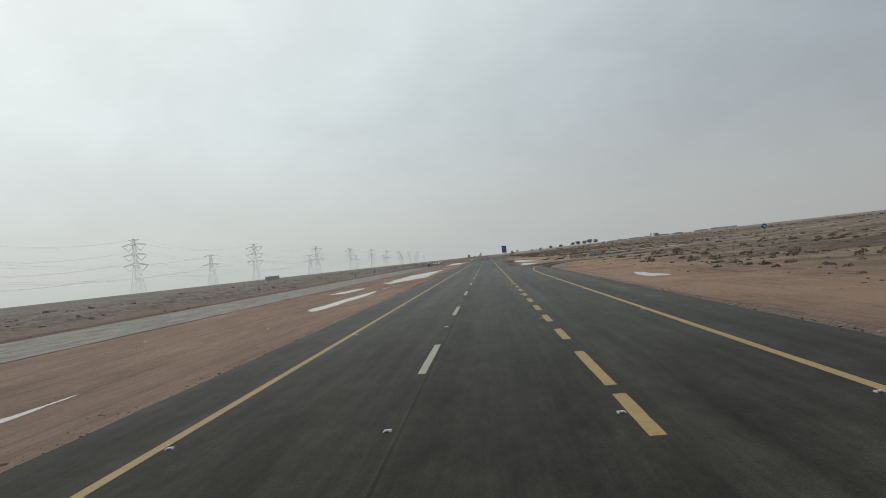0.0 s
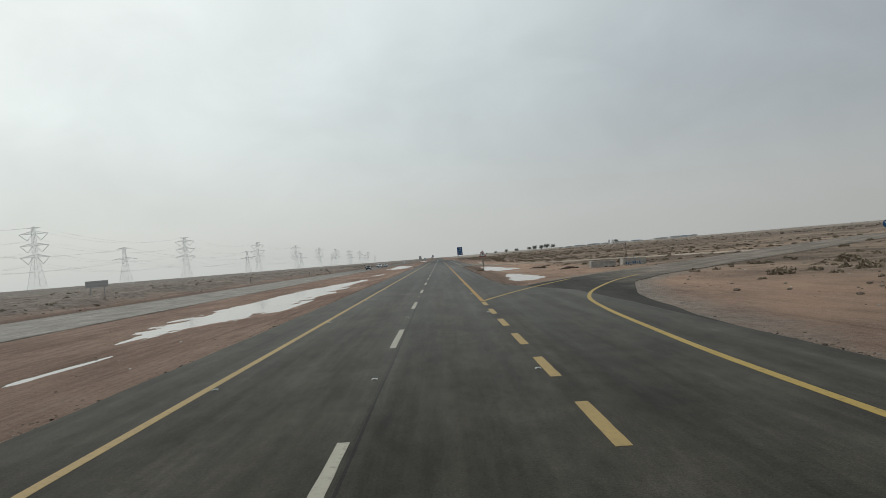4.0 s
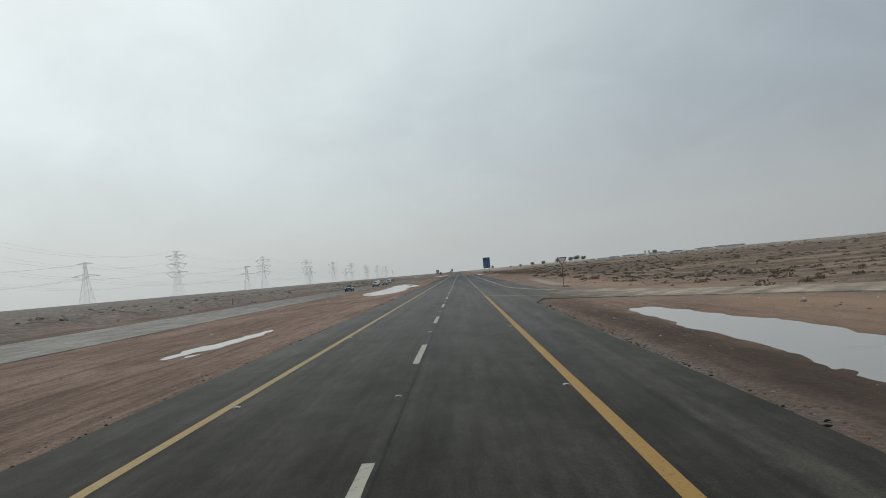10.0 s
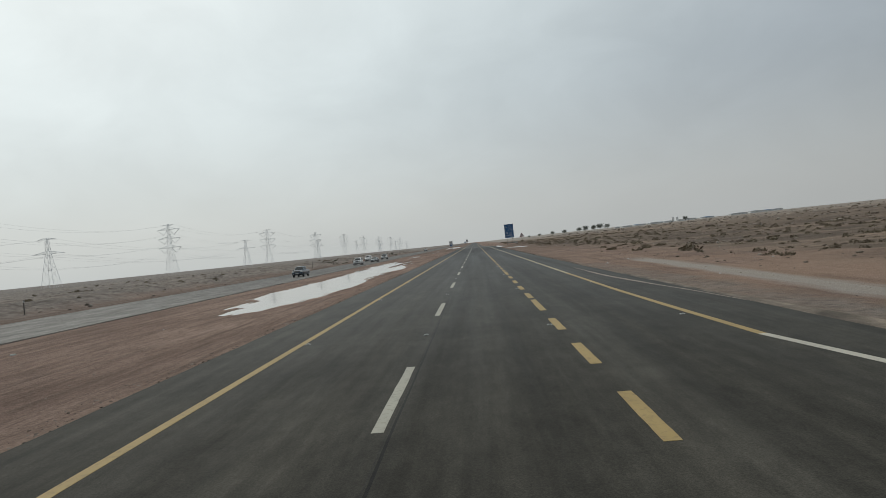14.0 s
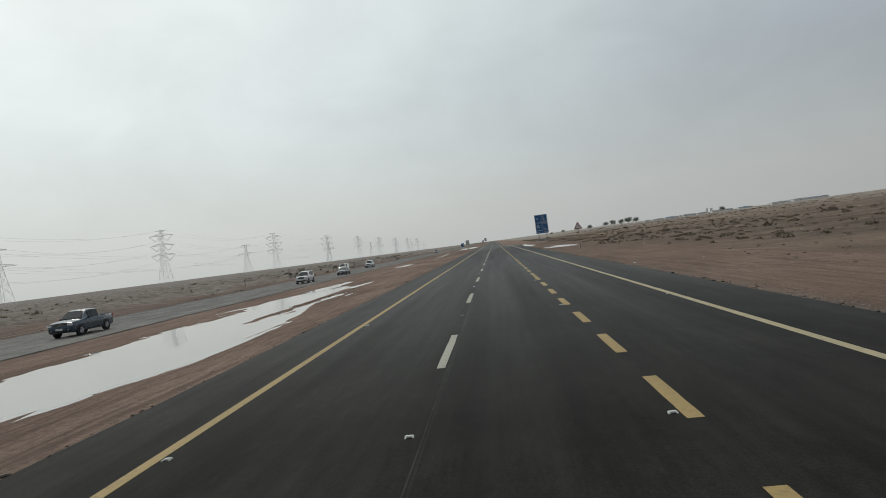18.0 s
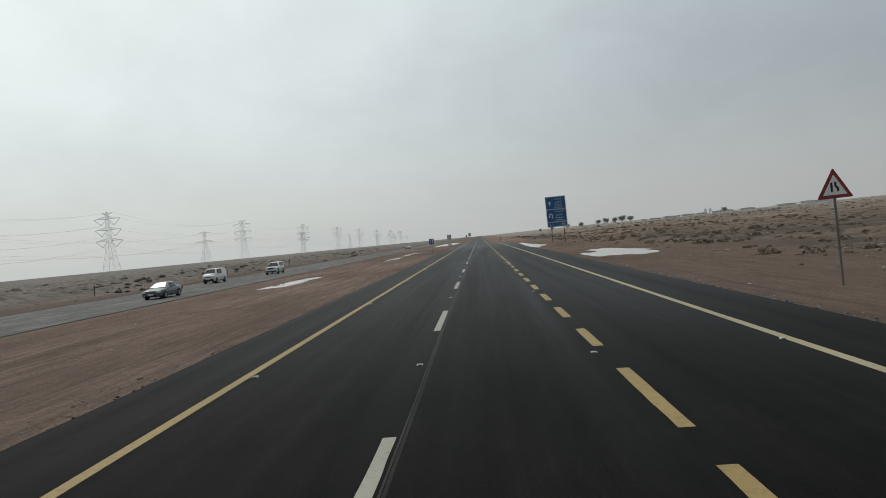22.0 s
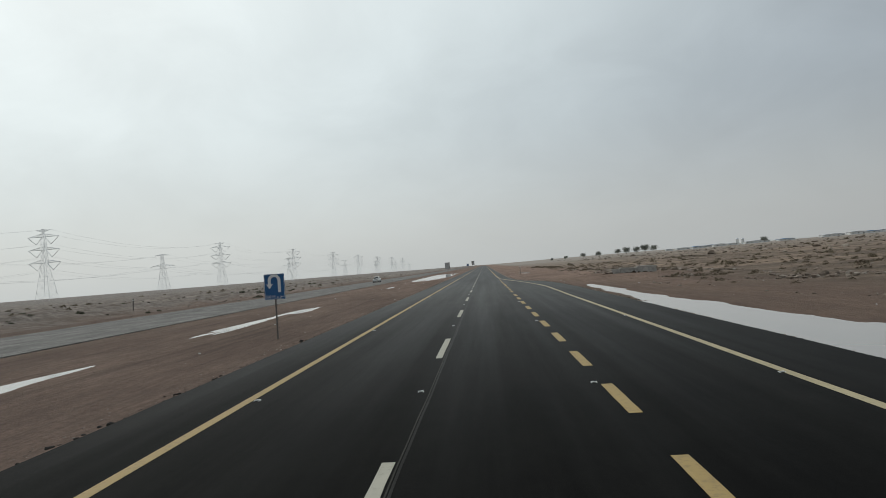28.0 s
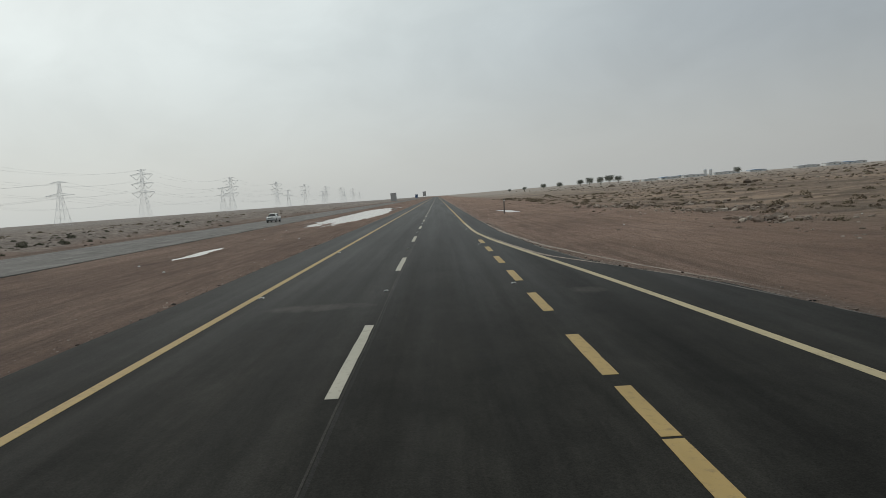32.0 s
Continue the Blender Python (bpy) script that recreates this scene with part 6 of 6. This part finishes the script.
for x, y, w, l, n, mat, big_one in ((16.5, 158.5, 1.4, 1.4, 60, CLODS, 0.5), (27.5, 168, 4.0, 2.5, 120, BOULDERS, 0.6), (14.5, 171, 1.4, 2.0, 50, CLODS, 0.45), (30, 176, 5, 3, 90, CLODS, 0.6),
                                    (19, 601, 3.0, 4.0, 110, BOULDERS, 0.5), (24, 618, 5.0, 6.0, 160, BOULDERS, 0.6), (22, 645, 6, 8, 130, BOULDERS, 0.6), (31, 640, 5, 5, 100, BOULDERS, 0.6), (14.6, 574.4, 0.7, 0.6, 30, CLODS, 0.3), (17.8, 573.9, 3.0, 0.5, 60, CLODS, 0.22), (23.5, 578, 2.5, 2.0, 70, BOULDERS, 0.6), (28.5, 581, 4.5, 4.0, 130, BOULDERS, 0.7), (20.0, 581, 4.0, 2.0, 60, BOULDERS, 0.6), (22.0, 154.0, 4.0, 0.7, 40, CLODS, 0.22),
                                    (11.3, 251.8, 0.7, 0.5, 40, CLODS, 0.22), (23, 470, 4, 4, 70, BOULDERS, 0.45), (28, 505, 4, 6, 80, BOULDERS, 0.5), (26, 548, 5, 6, 110, BOULDERS, 0.55), (21, 564, 3, 4, 70, BOULDERS, 0.5), (24, 430, 5, 5, 60, BOULDERS, 0.4),
                                    (24, 100, 5, 6, 80, BOULDERS, 0.5), (30, 70, 6, 8, 120, BOULDERS, 0.5), (20, 60, 2.5, 8, 70, BOULDERS, 0.35), (26, 275, 6, 7, 90, BOULDERS, 0.45), (34, 262, 8, 8, 130, BOULDERS, 0.5), (30, 330, 6, 8, 80, BOULDERS, 0.45)):
    rubble_heap(x, y, w, l, n, mat, "low heap of broken stone and earth" if mat is CLODS else "low heap of pale broken limestone", big_one)


def scrub_mesh(name, places, sizes, mat, label, leaves=120, leaf=0.11):
    """Low rounded desert bushes: each a dome of many small leaves and twig ends, joined."""
    r = np.random.default_rng(len(places) + 5)
    vs, fs, base = [], [], 0
    for (x, y), s in zip(places, sizes):
        n = int(leaves * (0.7 + 0.6 * r.random()))
        way = r.normal(0, 1, (n, 3))
        way /= np.linalg.norm(way, axis=1)[:, None]
        way[:, 2] = np.abs(way[:, 2])
        reach = s * r.uniform(0.45, 1.0, n) ** 0.5 * (1 + 0.25 * np.sin(3 * np.arctan2(way[:, 1], way[:, 0]) + x))
        c = way * reach[:, None] * np.array([1.0, 1.0, 0.62]) + np.array([x, y, ground_z(x, y) - 0.04])
        u, v = r.normal(0, 1, (n, 3)) * (s * leaf), r.normal(0, 1, (n, 3)) * (s * leaf * 0.6)
        u[:, 2] = np.abs(u[:, 2])
        vs.append(np.stack([c - u, c + v, c + u, c - v], 1).reshape(-1, 3))
        fs.append(np.arange(4 * n).reshape(-1, 4) + base)
        base += 4 * n
    ob = new(name, array_mesh(name, np.concatenate(vs), np.concatenate(fs), mat))
    return tagged(ob, label, "scrub", kind="stuff")


BUSH = stone_material("dry_bush_twigs", [(0.15, 0.125, 0.087), (0.23, 0.192, 0.133), (0.35, 0.29, 0.205)])
DARK_BUSH = stone_material("dark_scrub_twigs", [(0.16, 0.128, 0.092), (0.24, 0.195, 0.14), (0.36, 0.295, 0.215)])
right_bush = scatter(900, (17, 90), (0, 800), 0.6, 25.0, 5)
scrub_mesh("desert_scrub", right_bush, rng.gamma(3, 0.1, 900) + 0.12, BUSH, "dry grey-brown desert bushes on the plain", 110)
low_bush = scatter(1500, (18, 75), (0, 780), 0.8, 22.0, 15)
scrub_mesh("desert_scrub", low_bush, rng.gamma(3, 0.075, 1500) + 0.14, DARK_BUSH, "low dark brown scrub in patches over the plain", 90, 0.13)
far_bush = scatter(1500, (80, 420), (0, 1500), 0.6, 60.0, 6)
scrub_mesh("desert_scrub", far_bush, rng.gamma(3, 0.12, 1500) + 0.15, BUSH, "distant dry bushes on the plain", 40, 0.17)
left_bush = scatter(700, (-110, -46), (0, 900), 0.6, 18.0, 7)
scrub_mesh("desert_scrub", left_bush, rng.gamma(2.5, 0.09, 700) + 0.12, BUSH, "dry bushes on the bank beyond the far carriageway", 60, 0.15)
GREEN_BUSH = stone_material("grey_green_shrub_leaves", [(0.1, 0.1, 0.07), (0.15, 0.15, 0.105), (0.22, 0.21, 0.155)])
green_bush = scatter(150, (-58, -44), (470, 720), 0.4, 12.0, 8)
scrub_mesh("green_shrub", green_bush, rng.gamma(3, 0.07, 150) + 0.16, GREEN_BUSH, "low grey-green shrubs along the far bank", 200)
STRAW = stone_material("straw_grass", [(0.24, 0.2, 0.125), (0.34, 0.285, 0.185), (0.46, 0.39, 0.26)])
scrub_mesh("grass_tuft", [(6.3, 176.2), (6.0, 176.35), (6.45, 176.5)], (0.42, 0.34, 0.3), STRAW, "dry straw-coloured tuft at the foot of a sign post", 420, 0.09)


# ---- trees and buildings far ahead ----
def tree(x, y, h, seed):
    r = random.Random(seed)
    z = ground_z(x, y)
    thing = empty("tree", pose(x, y, z), "dark round-crowned desert tree standing alone on the plain", "tree", "row of trees on the plain")
    bm = bmesh.new()
    beam(bm, (0, 0, -0.3), (0.1, 0, h * 0.42), 0.22, 8, 0.14)
    tips = []
    for k in range(6):
        a = k * 1.05 + r.random()
        tip = (h * 0.26 * math.cos(a), h * 0.26 * math.sin(a), h * r.uniform(0.6, 0.8))
        beam(bm, (0.1, 0, h * r.uniform(0.3, 0.42)), tip, 0.1, 6, 0.04)
        tips.append(tip)
    part("trunk", bm, TRUNK, thing)
    n = 1100
    rr = np.random.default_rng(seed)
    c = np.array([tips[i] for i in rr.integers(0, 6, n)]) + rr.normal(0, 1, (n, 3)) * np.array([h * 0.15, h * 0.15, h * 0.15])
    c[:, 2] = np.clip(c[:, 2], h * 0.2, h)
    u, v = rr.normal(0, 1, (n, 3)), rr.normal(0, 1, (n, 3))
    s = h * 0.035
    q = np.stack([c - u * s, c + v * s * 0.7, c + u * s, c - v * s * 0.7], 1).reshape(-1, 3)
    crown = new("crown", array_mesh("crown", q, np.arange(4 * n).reshape(-1, 4), LEAF))
    crown.parent = thing


for i, (x, y, h) in enumerate(((112, 1440, 5.0), (130, 1400, 6.5), (150, 1400, 7.0), (173, 1390, 7.5), (182, 1380, 9.0), (196, 1385, 8.5), (205, 1376, 10.0), (219, 1390, 8.5), (97, 1480, 4.0), (310, 1270, 6.5))):
    tree(x, y, h, 40 + i)
# Pale walls, lightened further to carry the haze of the horizon in their colour.
WALL_PALE = plain("hazed_pale_wall", (0.8, 0.8, 0.78), 0.9, 0, 0.12, 0.3)
ROOF_BLUE = plain("blue_sheet_roof", (0.3, 0.42, 0.58), 0.6, 0, 0.15, 0.3)
ROOF_PALE = plain("corrugated_roof", (0.6, 0.62, 0.64), 0.6, 0.2, 0.15, 0.3)


def shed(x, y, w, d, h, seed, label):
    thing = empty("farm_building", pose(x, y, ground_z(x, y), 0, 0, 6 * math.sin(seed)), label, "building", "low buildings on the horizon")
    bm = bmesh.new()
    box(bm, (0, 0, h / 2 - 0.5), (w, d, h + 1))
    part("wall", bm, WALL_PALE, thing)
    bm = bmesh.new()
    plate(bm, [(-w / 2 - 0.4, h), (w / 2 + 0.4, h), (w / 2 + 0.4, h + 0.25), (0, h + 0.18 * d * 0.4 + 0.4), (-w / 2 - 0.4, h + 0.25)], d + 0.8, -d / 2 - 0.4)
    part("roof", bm, ROOF_BLUE if seed % 3 == 1 else ROOF_PALE, thing)
    n = max(2, int(w / 5))
    for i in range(n):
        bm = bmesh.new()
        box(bm, (-w / 2 + w * (i + 0.5) / n, -d / 2 - 0.03, h * 0.52), (w / n * 0.25, 0.1, h * 0.25))
        part("window", bm, CAR_GLASS, thing)


for i, (x, y, w, h) in enumerate(((238, 1330, 16, 2.6), (252, 1320, 12, 3.0), (262, 1330, 9, 2.5), (275, 1310, 14, 3.2), (300, 1400, 24, 3.4), (322, 1400, 14, 3.0), (345, 1380, 30, 3.6), (372, 1360, 20, 3.0), (398, 1300, 26, 3.2), (420, 1290, 18, 4.0), (440, 1300, 22, 3.0), (226, 1345, 8, 2.4), (460, 1310, 14, 3.4))):
    shed(x, y, w, 8, 0.68 * h, i, "low pale farm building with a shallow roof")


def tank(x, y, r, h):
    thing = empty("storage_silo", pose(x, y, ground_z(x, y)), "pale upright storage silo beside the farm buildings", "silo")
    bm = bmesh.new()
    bmesh.ops.create_cone(bm, cap_ends=True, segments=20, radius1=r, radius2=r, depth=h, matrix=Matrix.Translation((0, 0, h / 2)))
    part("shell", bm, WALL_PALE, thing)
    bm = bmesh.new()
    bmesh.ops.create_cone(bm, cap_ends=True, segments=20, radius1=r * 1.05, radius2=0.3, depth=h * 0.18, matrix=Matrix.Translation((0, 0, h * 1.09)))
    part("cone_roof", bm, ROOF_PALE, thing)


tank(334, 1416, 2.0, 7.5)
tank(341, 1416, 2.0, 7.0)


# ---- marks on the asphalt ----
def surface_z(x, y):
    """Height of whatever lies on top: asphalt or soil."""
    if LEFT_EDGE < x < right_edge(y):
        return float(fall(x))
    if side_road(x, y) > -0.2:
        return float(fall(x)) - 0.006
    return ground_z(x, y) + 0.008


CHALK = plain("chalky_scrape", (0.17, 0.172, 0.162), 0.9, 0, 0.5, 3.0)


def surface_sheet(name, left, right, mat, lift, label):
    """A thin layer of dust or chalk that follows the surface below it."""
    rows = []
    for p, q in zip(left, right):
        for f in (0, 0.25, 0.5, 0.75, 1):
            x, y = p[0] * (1 - f) + q[0] * f, p[1] * (1 - f) + q[1] * f
            rows.append((x, y, surface_z(x, y) + lift))
    n = len(left)
    i = np.arange(n * 5).reshape(n, 5)
    quads = np.stack([i[:-1, :-1], i[:-1, 1:], i[1:, 1:], i[1:, :-1]], -1).reshape(-1, 4)
    ob = new(name, array_mesh(name, np.array(rows), quads, mat, True))
    ob.parent = road
    ob["label"] = label
    return ob


def dust_mark(name, places, width, label, mat=DUST, lift=0.003):
    c = curve_through(places, 40) if len(places) > 2 else np.stack([np.interp(np.linspace(0, 1, 30), [0, 1], [places[0][k], places[1][k]]) for k in (0, 1)], 1)
    t = np.gradient(c, axis=0)
    t /= np.hypot(*t.T)[:, None]
    sw = np.stack([t[:, 1], -t[:, 0]], 1)
    k = np.arange(len(c)) * 1.0
    a = width / 2 * (1 + 0.6 * smooth_noise(k, k * 0, 31, 3, 3.0)) * np.sin(np.linspace(0.02, 3.12, len(c))) ** 0.8
    b = width / 2 * (1 + 0.6 * smooth_noise(k, k * 0 + 9, 32, 3, 3.0)) * np.sin(np.linspace(0.02, 3.12, len(c))) ** 0.8
    return surface_sheet(name, c - sw * a[:, None], c + sw * b[:, None], mat, lift, label)


dust_mark("chalk_scratch", [(-4.75, 242.7), (-1.3, 241.4), (2.05, 239.7)], 0.075, "thin pale scratch across the lanes", CHALK)
dust_mark("chalk_scratch", [(-4.75, 241.3), (-1.3, 239.9), (1.7, 237.9)], 0.075, "thin pale scratch across the lanes", CHALK)
dust_mark("chalk_scratch", [(2.4, 239.35), (3.3, 238.87), (4.2, 237.9), (5.1, 237.1)], 0.07, "pale scratch across the merging lane", CHALK)
dust_mark("chalk_scratch", [(2.45, 237.5), (3.1, 236.95), (3.45, 236.75)], 0.06, "pale scratch across the merging lane", CHALK)
dust_mark("chalk_scratch", [(3.45, 236.7), (3.75, 236.25), (4.4, 235.65)], 0.16, "broad pale scrape across the merging lane", CHALK)
dust_mark("chalk_scratch", [(-6.9, 344.6), (-5.3, 346.2)], 0.05, "thin pale scratch on the shoulder")
dust_mark("chalk_scratch", [(-6.8, 537.0), (-5.3, 543.5)], 0.04, "thin pale scratch on the shoulder")
dust_mark("chalk_scratch", [(3.8, 167.35), (4.6, 166.95)], 0.05, "pale scratch on the shoulder")
dust_mark("chalk_scratch", [(4.2, 167.6), (4.75, 166.9)], 0.04, "pale scratch on the shoulder")
dust_mark("chalk_scratch", [(2.45, 168.8), (2.85, 168.4)], 0.05, "pale scratch beside the edge line")
dust_mark("mud_smear", [(8.0, 571.5), (7.2, 575), (6.4, 580), (5.0, 585), (4.4, 593), (3.9, 606)], 0.16, "pale dusty asphalt edge")
# pale dust where wheels have carried it across the edge of the asphalt
dust_mark("dust_streak", [(8.3, 266.4), (8.1, 270.8), (7.7, 276.1), (7.2, 284.5), (7.15, 297)], 0.2, "pale dust streak along the asphalt edge", PALE_DUST)
dust_mark("dust_streak", [(7.35, 575.5), (7.0, 577.6), (6.4, 580.3), (5.7, 582.4), (5.0, 584.6), (4.0, 587.6), (3.4, 593.2), (2.6, 603.4)], 0.15, "pale dust streak across the closing lane", PALE_DUST, 0.0045)
dust_mark("dust_streak", [(7.5, 576.7), (6.6, 581.5), (5.55, 586.4), (4.7, 593.5), (4.1, 603.5), (3.85, 622.0)], 0.24, "pale dust along the asphalt edge", PALE_DUST, 0.0035)


TYRE_DUST = plain("reddish_dust", (0.33, 0.235, 0.18), 0.95, 0, 0.3, 3.0)


def ground_strip(name, points, width, mat, label):
    """A thin strip that follows the soil."""
    c = curve_through(points, 60)
    t = np.gradient(c, axis=0)
    t /= np.hypot(*t.T)[:, None]
    side_way = np.stack([t[:, 1], -t[:, 0]], 1)
    w = width / 2 * (1 + 0.5 * smooth_noise(np.arange(60) * 1.0, np.zeros(60), 33, 3, 4.0))[:, None]
    rows = []
    for p, q in zip(c - side_way * w, c + side_way * w):
        rows += [(*p, ground_z(*p) - 0.03), (*p, ground_z(*p) + 0.012), (*q, ground_z(*q) + 0.012), (*q, ground_z(*q) - 0.03)]
    i = np.arange(240).reshape(60, 4)
    quads = np.stack([i[:-1, :-1], i[:-1, 1:], i[1:, 1:], i[1:, :-1]], -1).reshape(-1, 4)
    ob = new(name, array_mesh(name, np.array(rows), quads, mat))
    return tagged(ob, label, "track", kind="structure")


for points in ([(-7.4, 249.8), (-9.0, 251.1), (-10.6, 253.2), (-12.2, 256.0)], [(-7.4, 247.9), (-8.8, 248.9), (-10.6, 251.1), (-13.0, 254.9), (-15.2, 257.2)], [(-13.2, 253.6), (-12.8, 250.5), (-12.9, 246), (-13.3, 240)]):
    ground_strip("tyre_track", points, 0.075, TYRE_DUST, "pale dusty tyre track curving over the median soil")
# rainwater standing on the far carriageway
bm = bmesh.new()
bmesh.ops.create_cone(bm, cap_ends=True, segments=40, radius1=1, radius2=1, depth=0.02)
for v in bm.verts:
    a = math.atan2(v.co.y, v.co.x)
    f = 1 + 0.18 * math.sin(3 * a + 1) + 0.1 * math.sin(7 * a)
    v.co.x, v.co.y = v.co.x * 0.35 * f, v.co.y * 2.0 * f
for v in bm.verts:
    v.co.z = 0.006 + (0 if v.co.z > 0 else -0.02)
wet = link("puddle", bm, WATER)
wet.location = (-38.0, 495, float(fall(-38.0)))
wet.rotation_euler.z = radians(-6)
tagged(wet, "narrow puddle of rainwater on the bleached asphalt", "puddle", "rain pools beside the road")
copy_thing(wet, pose(-39.2, 414, float(fall(-39.2)), 0, 0, -4))
for letter in mesh_text(road, "shoulder_letter", "S-7", 0, 0, 0.5, WHITE_LINE):
    letter.matrix_world = Matrix.Translation((-5.5, 456.0, float(fall(-5.5)) + 0.006)) @ Matrix.Rotation(radians(CROSSFALL), 4, "Y") @ Matrix.Rotation(radians(-90), 4, "X")
